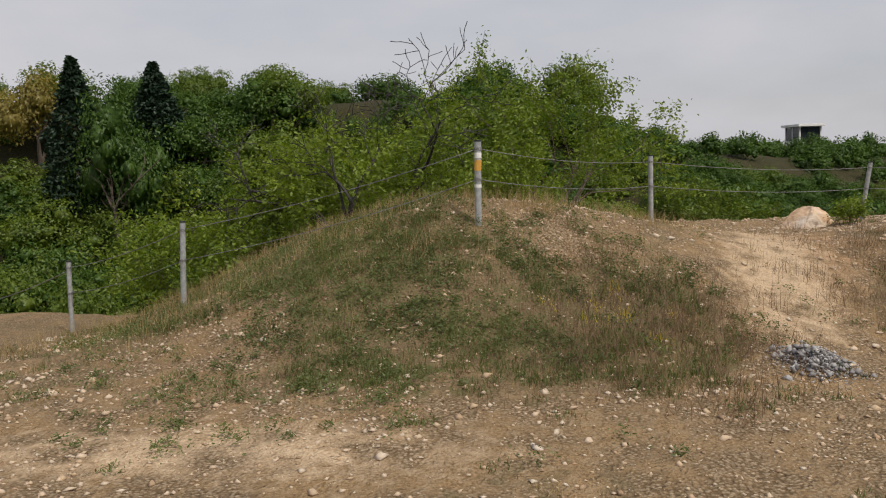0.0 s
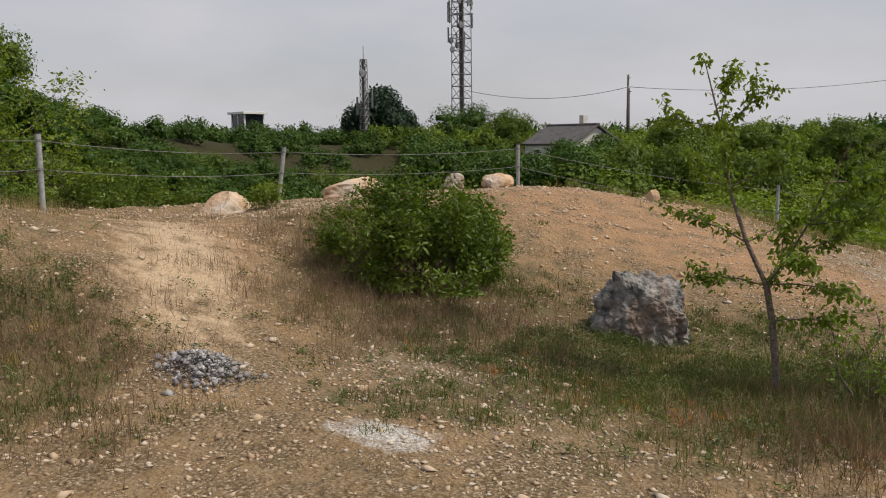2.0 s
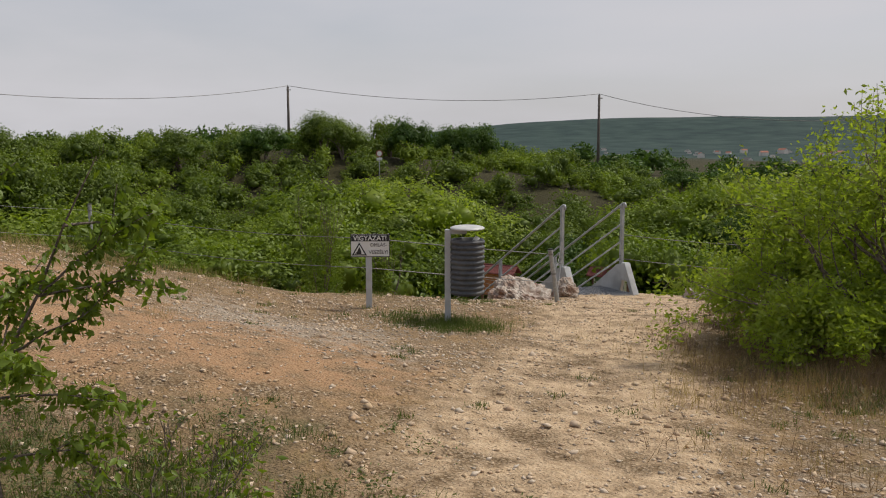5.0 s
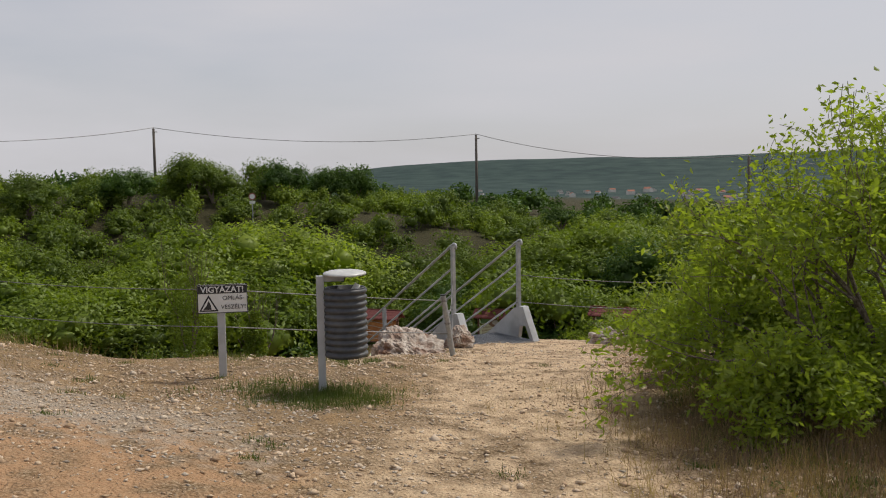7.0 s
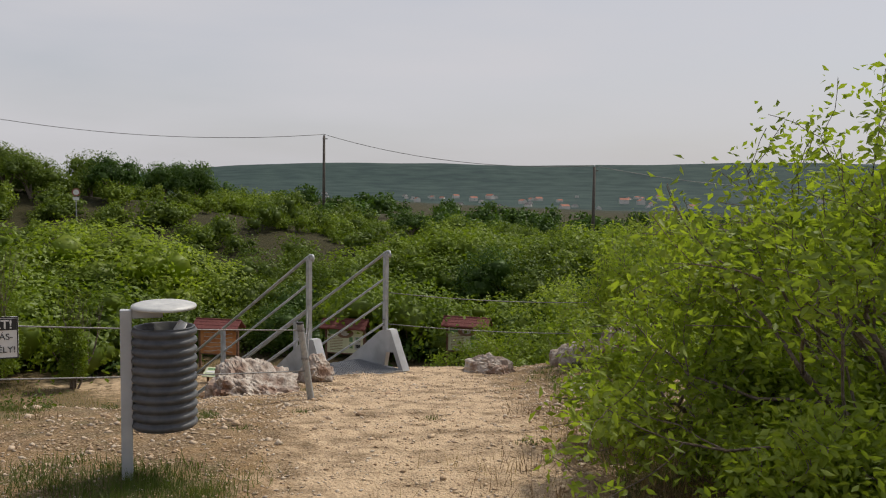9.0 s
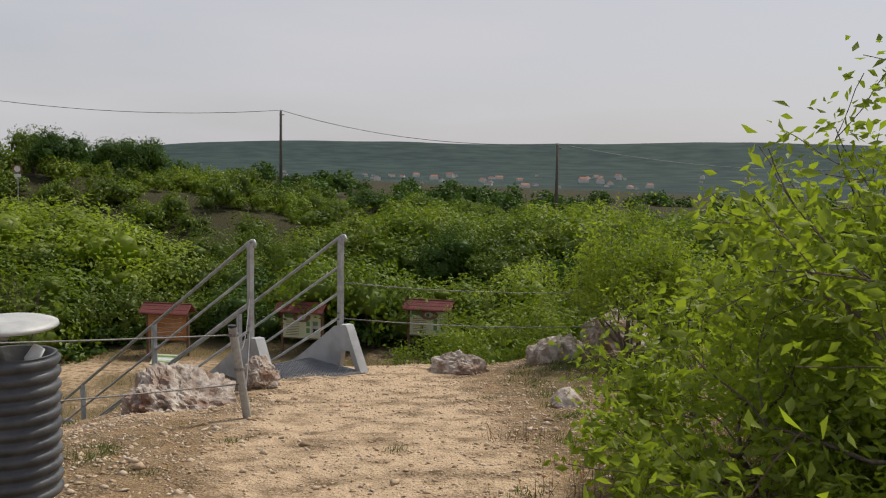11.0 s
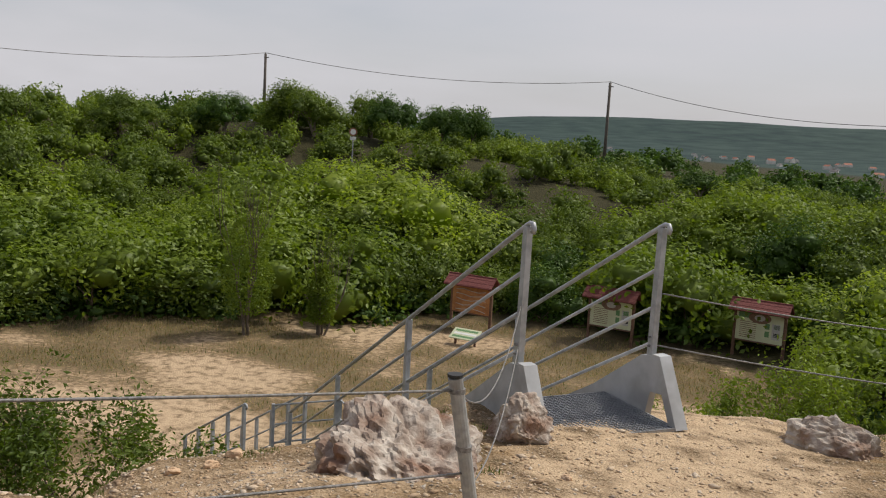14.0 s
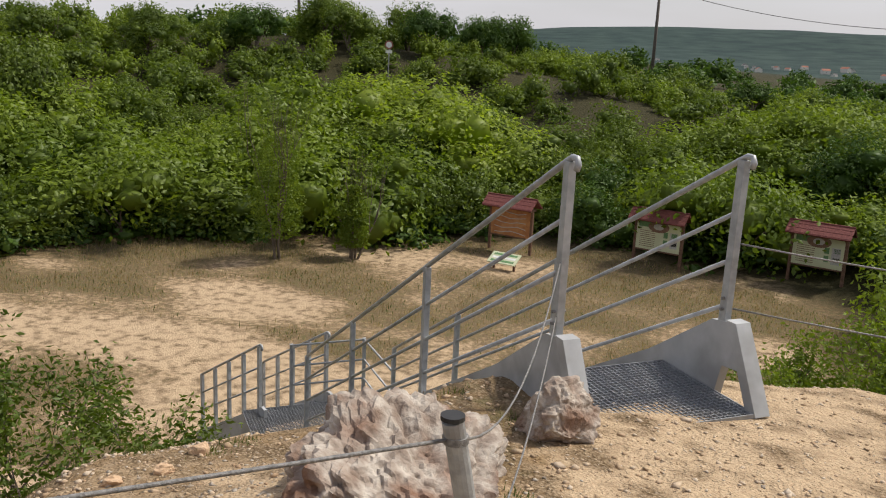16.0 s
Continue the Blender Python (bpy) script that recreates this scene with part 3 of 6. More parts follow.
# ---- plants ----
def leaf_cards(points, size, rng, droop=0.35, along=1.9, outward=None):
    """Leaves as folded four-triangle blades at the points; returns vertices and triangles."""
    n = len(points)
    a = rng.uniform(0, 2 * np.pi, n)
    tilt = rng.normal(-droop, 0.45, n)
    way = np.stack([np.cos(a) * np.cos(tilt), np.sin(a) * np.cos(tilt), np.sin(tilt)], -1)
    side = np.cross(way, rng.normal(0, 1, (n, 3)))
    side /= np.linalg.norm(side, axis=1, keepdims=True) + 1e-9
    if outward is not None:
        face = outward + rng.normal(0, 0.42, (n, 3)) + np.array([0, 0, 0.25])
        face /= np.linalg.norm(face, axis=1, keepdims=True) + 1e-9
        way = np.cross(face, rng.normal(0, 1, (n, 3)) + np.array([0, 0, 0.01]))
        way /= np.linalg.norm(way, axis=1, keepdims=True) + 1e-9
        side = np.cross(face, way)
    up = np.cross(side, way)
    s = (size * rng.uniform(0.6, 1.25, n))[:, None]
    p = np.asarray(points)
    v = np.stack([p, p + way * s * along * 0.45 + side * s * 0.42 + up * s * 0.15, p + way * s * along - up * s * 0.1,
                  p + way * s * along * 0.45 - side * s * 0.42 + up * s * 0.15], 1)
    base = 4 * np.arange(n)[:, None]
    t = np.concatenate([base + [0, 1, 2], base + [0, 2, 3]], 1).reshape(-1, 3)
    return v.reshape(-1, 3), t


def grow(rng, base, way, length, radius, depth, segments, twigs, spread=0.6, lift=0.15, split=3, shrink=0.68):
    """Limbs: appends polylines with radii; twigs gathers the ends."""
    pts, rads = [Vector(base)], [radius]
    p, d = Vector(base), Vector(way).normalized()
    steps = 4
    for k in range(steps):
        d = (d + Vector(rng.normal(0, 0.14, 3)) + Vector((0, 0, lift * 0.3))).normalized()
        p = p + d * (length / steps)
        pts.append(p.copy())
        rads.append(radius * (1 - 0.45 * (k + 1) / steps))
    segments.append((pts, rads))
    if depth <= 1:
        twigs.append(pts)
    if depth == 0:
        return
    for k in range(split):
        q = pts[2 + (k % 3)] if k else pts[-1]
        side = Vector(rng.normal(0, 1, 3))
        side = (side - d * side.dot(d)).normalized()
        w = (d + side * spread * rng.uniform(0.7, 1.5) + Vector((0, 0, lift))).normalized()
        grow(rng, q, w, length * shrink * rng.uniform(0.75, 1.2), rads[-1] * 0.8, depth - 1, segments, twigs, spread, lift, split, shrink)


def wood_part(segments, material, parent, name="trunk", thin=0.0025):
    vs, fs = [], []
    for pts, rads in segments:
        sides = 6 if rads[0] > 0.015 else 3
        start = len(vs)
        side = None
        for k, p in enumerate(pts):
            w = (pts[min(k + 1, len(pts) - 1)] - pts[max(k - 1, 0)]).normalized()
            if side is None:
                side = w.cross(Vector((0.3, 0.2, 1)) if abs(w.z) < 0.9 else Vector((1, 0, 0))).normalized()
            side = (side - w * side.dot(w)).normalized()
            up = w.cross(side)
            for j in range(sides):
                a = 2 * math.pi * j / sides
                vs.append(p + max(rads[k], thin) * (math.cos(a) * side + math.sin(a) * up))
        for k in range(len(pts) - 1):
            for j in range(sides):
                a, b = start + k * sides + j, start + k * sides + (j + 1) % sides
                fs.append((a, b, b + sides, a + sides))
    return shape(name, vs, fs, material, parent, smooth=True)


def shrub(name, label, x, y, stems, height, leaf, per_twig, material, seed, depth=3, spread=0.6, lean=0.5, split=3, sink=0.05, group="", category="shrub",
          lift=0.15, radius=0.025, scatter=0.10, dead=False, z=None, twist=(0, 0), cluster=None):
    """A shrub grown limb by limb: woody stems and single leaves along the twigs."""
    rng = np.random.default_rng(seed)
    z0 = (land_at(x, y) if z is None else z) - sink
    thing = empty(name, pose(x, y, z0), label, category, group)
    segments, twigs = [], []
    for k in range(stems):
        a = 2 * math.pi * (k + rng.uniform(-0.3, 0.3)) / stems
        out = lean * rng.uniform(0.4, 1.3)
        w = Vector((math.cos(a) * out + twist[0], math.sin(a) * out + twist[1], 1))
        grow(rng, (0.06 * math.cos(a), 0.06 * math.sin(a), 0), w, height * 0.46 * rng.uniform(0.8, 1.15), radius * rng.uniform(0.7, 1.2), depth, segments, twigs, spread, lift, split)
    if dead:
        wood_part([g for g in segments if g[1][0] > 0.028], M_DEAD, thing)
        tagged(wood_part([g for g in segments if g[1][0] <= 0.028], M_DEAD, thing, "branchwork", 0.006), kind="stuff")
    else:
        wood_part(segments, M_BARK, thing)
    if per_twig:
        ends = np.array([[tuple(p) for p in t] for t in twigs])
        pick = rng.integers(0, len(ends), per_twig * len(ends))
        seg = rng.integers(0, 4, len(pick))
        f = rng.uniform(0, 1, len(pick))[:, None]
        pts = ends[pick, seg] * (1 - f) + ends[pick, seg + 1] * f + rng.normal(0, scatter, (len(pick), 3))
        pts[:, 2] = np.maximum(pts[:, 2], 0.05)
        v, t = leaf_cards(pts, leaf, rng)
        tri_mesh("crown", v, t, material, thing)
    return thing


LUMP_V = np.array([(0, 0, 1), (0.9, 0, 0.4), (0.28, 0.85, 0.45), (-0.72, 0.52, 0.42), (-0.7, -0.55, 0.4), (0.3, -0.86, 0.4),
                   (0.75, 0.5, -0.45), (-0.25, 0.88, -0.4), (-0.9, 0, -0.42), (-0.3, -0.82, -0.45), (0.7, -0.55, -0.4), (0, 0, -1)])
LUMP_F = np.array([(0, 1, 2), (0, 2, 3), (0, 3, 4), (0, 4, 5), (0, 5, 1), (1, 6, 2), (2, 7, 3), (3, 8, 4), (4, 9, 5), (5, 10, 1),
                   (6, 7, 2), (7, 8, 3), (8, 9, 4), (9, 10, 5), (10, 6, 1), (11, 7, 6), (11, 8, 7), (11, 9, 8), (11, 10, 9), (11, 6, 10)])


def clump_mesh(seed, count, size, flat=0.75, lumps=20):
    """A crown of leafy tufts set over a dome, with close inner foliage behind them, about one metre across its half width."""
    rng = np.random.default_rng(seed)
    c = rng.normal(0, 1, (lumps, 3))
    c[:, 2] = np.abs(c[:, 2]) * 1.1 - 0.1
    c /= np.linalg.norm(c, axis=1, keepdims=True)
    c *= rng.uniform(0.35, 0.80, (lumps, 1))
    rad = rng.uniform(0.22, 0.44, lumps)
    pick = rng.choice(lumps, count, p=rad**2 / (rad**2).sum())
    d = rng.normal(0, 1, (count, 3))
    d[:, 2] += 0.35
    d /= np.linalg.norm(d, axis=1, keepdims=True)
    p = c[pick] + d * (rad[pick] * rng.uniform(0.70, 1.10, count))[:, None]
    shoots = rng.integers(0, count, count // 12)
    p[shoots] += d[shoots] * rng.uniform(0.02, 0.13, (len(shoots), 1))
    p[:, 2] = (p[:, 2] + 0.25) * flat
    keep = p[:, 2] > -0.12
    v, t = leaf_cards(p[keep], size, rng, 0.25, 1.5, d[keep])
    inner = c[:, None] * 0.92 + LUMP_V[None] * rng.uniform(0.25, 0.66, (lumps, 12, 1)) * rad[:, None, None]
    inner[..., 2] = (inner[..., 2] + 0.25) * flat
    f = (LUMP_F[None] + 12 * np.arange(lumps)[:, None, None]).reshape(-1, 3) + len(v)
    return np.concatenate([v, inner.reshape(-1, 3)]), np.concatenate([t, f])


def slope_bush(kind, material, seed, count, size, label, flat=0.8):
    """A model of the rounded shrubs that cover the quarry slopes: short stems and a leafy crown."""
    rng = np.random.default_rng(seed)
    thing = empty(kind, pose(0, 0, 0), label, "bush", "bushes on the quarry slopes")
    segs, tw = [], []
    for k in range(4):
        a = k * 1.57 + rng.uniform(-0.4, 0.4)
        grow(rng, (0.05 * math.cos(a), 0.05 * math.sin(a), -0.15), (math.cos(a) * 0.6, math.sin(a) * 0.6, 1), 0.42, 0.028, 1, segs, tw, 0.6, 0.1)
    wood_part(segs, M_BARK, thing, "trunk")
    v, t = clump_mesh(seed + 5, count, size, flat)
    tri_mesh("crown", v, t, material, thing)
    return thing


BOARDS = [(-9.4, 26.1), (-3.68, 26.7), (1.95, 26.6)]


def hill_bushes():
    rng = np.random.default_rng(8)
    mats = [M_LEAF_MID, M_LEAF, M_LEAF_DARK, M_LEAF_MID, M_LEAF_YELLOW, M_LEAF]
    words = ["dense green shrub rooted on the quarry slope", "bright green shrub rooted on the quarry slope", "deep green shrub rooted on the quarry slope",
             "leafy green hawthorn shrub on the quarry slope", "yellow-green shrub in fresh leaf on the slope", "rounded green shrub among others on the slope"]
    models = [slope_bush("bush", mats[k], 100 + 7 * k, 5600, 0.042, words[k], 0.95 if k % 2 else 1.1) for k in range(6)]
    models += [slope_bush("bush", mats[k], 150 + 7 * k, 3800, 0.043, words[k], 0.95 if k % 2 else 1.1) for k in range(6)]

    def hides_board(x, y, reach):
        """Whether a bush would stand in the cleared strip before a notice board."""
        for bx, by in BOARDS:
            k = min(max(by - y, -0.2), 9.0)
            if math.hypot(x - bx - 0.27 * k * (1 if bx < -5 else 0.4), by - k - y) < 1.0 + reach:
                return True
        return False

    def on_bank(x, y, reach):
        """Whether a place lies on the bare earth bank in the far slope."""
        return math.hypot((x - 14.8) / 1.8, y - 40.6) < 0.8 + reach

    def in_view(x, y):
        a = math.degrees(math.atan2(x - 1, y + 14))
        return -132 < a < 48

    spots, tries = [], 0
    while len(spots) < 360 and tries < 90000:
        tries += 1
        x, y = rng.uniform(-48, 20), rng.uniform(-46, 46)
        near = math.hypot(x + 1, y + 10)
        if near > 50 or not in_view(x, y) or (x > -14 and y < -25):
            continue
        o, _ = rim_distance(np.array([x]), np.array([y]))
        p = float(pit_distance(np.array([x]), np.array([y]))[0])
        if any(math.hypot(x - bx, y - by + 2.8) < 4.0 for bx, by in BOARDS) or (-0.8 < x < 5.0 and 11 < y < 27.8):
            continue
        if o[0] < 3.4 or p < 1.6 or (y > -3 and x > -12 and y < 14 and p < 3.5):
            continue
        s = rng.uniform(1.25, 2.1) + 0.006 * near
        if x < -8 and y < 8:
            s = rng.uniform(1.0, 1.5)
        if x > -14 and y < 20:
            s = rng.uniform(0.8, 1.2)
        if hides_board(x, y, 0.95 * s) or on_bank(x, y, s):
            continue
        if any((x - a) ** 2 + (y - b) ** 2 < (0.46 * (s + c)) ** 2 for a, b, c in spots):
            continue
        spots.append((x, y, s))
    used = set()
    for x, y, s in spots:
        west = x < -13 and y < 14
        j = int(rng.choice(6, p=(0.14, 0.04, 0.62, 0.20, 0.0, 0.0) if west else (0.29, 0.20, 0.11, 0.22, 0.08, 0.10))) + (6 if math.hypot(x, y + 10) > 30 else 0)
        m = pose(x, y, land_at(x, y) - 0.15 * s, 0, 0, rng.uniform(0, 360)) @ Matrix.Diagonal((s, s * rng.uniform(0.85, 1.15), s * rng.uniform(0.75, 1.1), 1))
        if j in used:
            copy_thing(models[j], m)
        else:
            models[j].matrix_basis = m
            used.add(j)

    for j, model in enumerate(models):
        if j not in used:
            for ob in list(model.children) + [model]:
                bpy.data.objects.remove(ob)

    def thicket(name, label, material, count, seed, proto, place, size):
        rng2 = np.random.default_rng(seed)
        vs, ts, off, k = [], [], 0, 0
        while k < count:
            x, y = place(rng2)
            if x is None:
                continue
            k += 1
            s = rng2.uniform(*size)
            v, t = proto[k % len(proto)]
            c, q = math.cos(k), math.sin(k)
            w = np.stack([(v[:, 0] * c - v[:, 1] * q) * s + x, (v[:, 0] * q + v[:, 1] * c) * s + y, v[:, 2] * s * rng2.uniform(0.7, 1.15) + land_at(x, y) - 0.12 * s], -1)
            vs.append(w)
            ts.append(t + off)
            off += len(w)
        tagged(tri_mesh(name, np.concatenate(vs), np.concatenate(ts), material), label, "woods", kind="stuff")

    def on_slope(r, least=0.0, most=48.0):
        x, y = r.uniform(-72, 40), r.uniform(-66, 80)
        near = math.hypot(x + 1, y + 10)
        if not least < near < most or not in_view(x, y) or (x > -14 and y < -27):
            return None, None
        p = float(pit_distance(np.array([x]), np.array([y]))[0])
        o, _ = rim_distance(np.array([x]), np.array([y]))
        if any(math.hypot(x - bx, y - by + 2.8) < 3.8 for bx, by in BOARDS) or (-0.8 < x < 5.0 and 11 < y < 27.8):
            return None, None
        if hides_board(x, y, 1.2) or on_bank(x, y, 0.8):
            return None, None
        if p < 0.6 or o[0] < 2.4 or (y > -3 and x > -12 and y < 14 and p < 3.0):
            return None, None
        return x, y

    def far_off(r):
        a, d = radians(r.uniform(-125, 62)), r.uniform(74, 150)
        return -8 + d * math.sin(a), -8 + d * math.cos(a)

    low = [clump_mesh(400 + k, 320, 0.10, 0.5, 8) for k in range(5)]
    high = [clump_mesh(420 + k, 700, 0.085, 1.0, 14) for k in range(6)]
    def northern(r):
        x, y = on_slope(r, 46, 84)
        return (x, y) if x is not None and y > 12 else (None, None)

    def western(r):
        x, y = on_slope(r, 44, 84)
        return (x, y) if x is not None and y <= 20 else (None, None)

    thicket("undergrowth", "dark leafy undergrowth between the shrubs", M_LEAF_DARK, 950, 32, low, on_slope, (1.4, 2.3))
    thicket("shrub_thicket", "dense green shrub thicket on the upper quarry slopes", M_LEAF_MID, 320, 34, high, northern, (1.3, 2.2))
    thicket("shrub_thicket", "bright green shrub thicket on the upper quarry slopes", M_LEAF, 230, 35, high, northern, (1.2, 2.0))
    thicket("shrub_thicket", "deep green shrub thicket on the upper quarry slopes", M_LEAF_DARK, 400, 36, high, western, (1.1, 1.7))
    thicket("distant_woods", "dark green scrub woods on the far plateau", M_LEAF_DARK, 300, 33, [clump_mesh(300 + k, 320, 0.125, 0.9, 12) for k in range(4)], far_off, (1.8, 3.0))


hill_bushes()


# ---- stones ----
def rock(name, label, x, y, z, size, material, seed, turn=0.0, rough=0.35, group="", category="rock", sub=4):
    """A weathered block: a ball cut by random planes, then pitted; it sits sunk in the ground."""
    rng = np.random.default_rng(seed)
    bm = bmesh.new()
    bmesh.ops.create_icosphere(bm, subdivisions=sub, radius=1.0)
    cuts = [(Vector(rng.normal(0, 1, 3)).normalized(), rng.uniform(0.58, 0.90)) for _ in range(15)]
    off = Vector(rng.uniform(-50, 50, 3))
    for v in bm.verts:
        p = v.co.copy()
        for nrm, d in cuts:
            over = p.dot(nrm) - d
            if over > 0:
                p -= nrm * over * 0.9
        q = p * 1.7 + off
        k = 1 + rough * (noise.fractal(q * 1.6, 0.8, 2.2, 6) * 0.20) - rough * 0.42 * max(0.0, 0.24 - abs(noise.noise(q * 1.3))) - rough * 0.20 * max(0.0, 0.20 - abs(noise.noise(q * 3.7))) - rough * 0.06 * max(0.0, 0.2 - abs(noise.noise(q * 9.0)))
        p *= k
        v.co = Vector((p.x * size[0], p.y * size[1], p.z * size[2])) * 0.5
    ob = mesh_object(name, bm, material)
    ob.matrix_basis = pose(x, y, z, 0, 0, turn)
    return tagged(ob, label, category, group)


PEBBLE_V = np.array([(0, 0, 1), (1, 0.1, 0.1), (0.2, 1, -0.1), (-0.9, 0.3, 0.15), (-0.3, -0.95, 0), (0, 0, -1)])
PEBBLE_F = np.array([(0, 1, 2), (0, 2, 3), (0, 3, 4), (0, 4, 1), (5, 2, 1), (5, 3, 2), (5, 4, 3), (5, 1, 4)])


def pebbles(name, label, x, y, z, size, material, seed, flat=0.55):
    """Loose angular stones joined in one mesh, at the given places."""
    rng = np.random.default_rng(seed)
    n = len(x)
    a = rng.uniform(0, 2 * np.pi, n)
    v = PEBBLE_V[None] * rng.uniform(0.6, 1.35, (n, 6, 1)) * np.stack([size, size * rng.uniform(0.55, 1.0, n), size * flat * rng.uniform(0.6, 1.2, n)], -1)[:, None]
    tilt = rng.normal(0, 0.25, n)[:, None]
    vx = v[..., 0] * np.cos(tilt) + v[..., 2] * np.sin(tilt)
    vz = -v[..., 0] * np.sin(tilt) + v[..., 2] * np.cos(tilt)
    c, s = np.cos(a)[:, None], np.sin(a)[:, None]
    w = np.stack([vx * c - v[..., 1] * s + x[:, None], vx * s + v[..., 1] * c + y[:, None], vz + (z + size * flat * 0.25)[:, None]], -1)
    t = (PEBBLE_F[None] + 6 * np.arange(n)[:, None, None]).reshape(-1, 3)
    return tagged(tri_mesh(name, w.reshape(-1, 3), t, material), label, "gravel", kind="stuff")


def ground_z(x, y):
    """Height of the finished ground sheet at arrays of places inside its fine part."""
    i = np.clip(np.searchsorted(gx, x) - 1, 0, nx - 2)
    j = np.clip(np.searchsorted(gy, y) - 1, 0, ny - 2)
    u, v = (x - gx[i]) / (gx[i + 1] - gx[i]), (y - gy[j]) / (gy[j + 1] - gy[j])
    return (GZ[j, i] * (1 - u) + GZ[j, i + 1] * u) * (1 - v) + (GZ[j + 1, i] * (1 - u) + GZ[j + 1, i + 1] * u) * v


def ground_at(x, y):
    return float(ground_z(np.array([x]), np.array([y]))[0])


rock("boulder", "dark lichen-covered limestone boulder lying in grass", -2.5, -14.05, ground_at(-2.5, -14.05) + 0.10, (0.92, 0.86, 0.98), M_DARK_ROCK, 3, 20, 0.75, category="boulder", sub=6)
rock("boulder", "white and rusty limestone boulder beside the stair", -1.42, -2.72, -0.36, (1.25, 1.55, 1.18), M_ROCK, 14, 12, 1.0, category="boulder", sub=6)
rock("stone", "small white and brown limestone block by the stair head", -0.90, -1.62, -0.20, (0.56, 0.50, 0.52), M_ROCK, 21, 30, 0.8, sub=5)
rock("stone", "half-buried pale limestone block at the path's end", 1.55, -0.12, -0.50, (0.90, 0.62, 0.62), M_ROCK, 25, -20, 0.8, sub=5)
rock("stone", "large pale limestone block below the shrub", 2.9, 0.25, -0.45, (1.05, 0.85, 1.15), M_ROCK, 28, 40, 0.8, sub=5)
rock("stone", "tall whitish limestone crag behind a shrub", 3.95, 1.45, -0.65, (1.9, 1.3, 1.7), M_ROCK, 31, 15, 0.85, sub=5)
rock("stone", "low pale stone lying at the path's edge", 2.35, -3.3, ground_at(2.35, -3.3) + 0.02, (0.5, 0.36, 0.3), M_ROCK, 33, 60)
rock("rock_outcrop", "ochre limestone outcrop on the crest of the bank", -8.75, -13.95, ground_at(-8.75, -13.95) + 0.02, (0.7, 1.2, 0.62), M_TAN_ROCK, 41, 20)
rock("rock_outcrop", "greyish weathered outcrop at the edge of the bank", -8.7, -15.95, ground_at(-8.7, -15.95) - 0.05, (0.7, 1.1, 0.7), M_TAN_ROCK, 43, 50)
rock("stone", "ochre limestone block on the bank's crest", -7.75, -12.1, ground_at(-7.75, -12.1) + 0.05, (0.5, 0.6, 0.42), M_TAN_ROCK, 45, 10)
rock("stone", "pale limestone block on the bank's crest", -7.9, -12.75, ground_at(-7.9, -12.75) + 0.05, (0.4, 0.55, 0.45), M_ROCK, 47, 80)
rock("stone", "small pale stone on the sandy bank", -6.55, -10.1, ground_at(-6.55, -10.1) + 0.06, (0.22, 0.22, 0.3), M_TAN_ROCK, 49, 0)
for sx, sy, sw, sd in ((-2.9, -2.75, 0.15, 51), (-2.95, -2.35, 0.20, 52), (-2.35, -1.5, 0.24, 53), (-3.05, -3.0, 0.14, 54), (0.2, -3.0, 0.12, 55), (-0.35, -2.5, 0.10, 56)):
    rock("stone", "ochre limestone lump at the edge of the path", sx, sy, ground_at(sx, sy) + sw * 0.08, (sw, sw * 0.8, sw * 0.6), M_TAN_ROCK, sd, sx * 50, 0.8, category="rock", sub=3)


# ---- fence ----
def sagging(a, b, sag, n=14):
    a, b = Vector(a), Vector(b)
    return [a.lerp(b, k / n) - Vector((0, 0, sag * 4 * (k / n) * (1 - k / n))) for k in range(n + 1)]


def fence_post(x, y, top, lean=(0, 0), radius=0.03, label="grey painted steel fence post with wire ropes"):
    z = ground_at(x, y) - 0.15
    thing = empty("fence_post", pose(x, y, z), label, "fence post", "posts of the wire fence")
    h = top - z
    foot, head = Vector((0, 0, 0)), Vector((lean[0], lean[1], h))
    part("pole", tube([foot, head], radius, 14), M_POST, thing, smooth=False)
    part("cap", tube([head + Vector((0, 0, 0.001)), head + Vector((0, 0, 0.016))], radius * 1.08, 14), M_BLACK, thing, "black end cap")
    for f in (0.62, 0.93):
        at = foot.lerp(head, f)
        part("wire_clip", tube([at - Vector((0, 0, 0.012)), at + Vector((0, 0, 0.012))], radius * 1.18, 10), M_CABLE, thing)
    return Vector((x, y, z)), Vector((x + lean[0], y + lean[1], z + h))


POSTS = []
for px, py, top, lean in ((-6.62, -25.78, 1.42, (0.02, 0.03)), (-4.9, -23.59, 1.98, (0.0, 0.05)), (-4.3, -20.4, 2.70, (0.0, 0.02)), (-7.14, -18.34, 2.52, (0, 0)),
                          (-9.03, -15.08, 2.33, (0.06, 0.12)), (-8.85, -10.95, 2.32, (0, 0)), (-8.35, -5.1, 1.46, (0, 0)), (-2.40, -7.11, 1.366, (0, 0)),
                          (-0.57, -3.86, 0.85, (-0.10, -0.24))):
    if py == -7.11:
        POSTS.append((Vector((px, py + 0.03, 0.14)), Vector((px, py + 0.03, top))))
    elif py == -3.86:
        POSTS.append(fence_post(px, py, top, lean, 0.036, "leaning grey steel post with a black cap"))
    elif py == -20.4:
        POSTS.append(fence_post(px, py, top, lean, 0.032, "grey steel fence post with an orange and white trail mark"))
    else:
        POSTS.append(fence_post(px, py, top, lean))
mark_post = [o for o in scene.objects if o.name.startswith("fence_post")][2]
part("trail_mark", tube([(0, 0.012, 0.66), (0, 0.019, 0.76)], 0.034, 14), M_ORANGE_MARK, mark_post, "orange painted trail mark")
part("trail_mark", tube([(0, 0.010, 0.50), (0, 0.011, 0.53)], 0.034, 14), M_WHITE, mark_post, "white painted band")
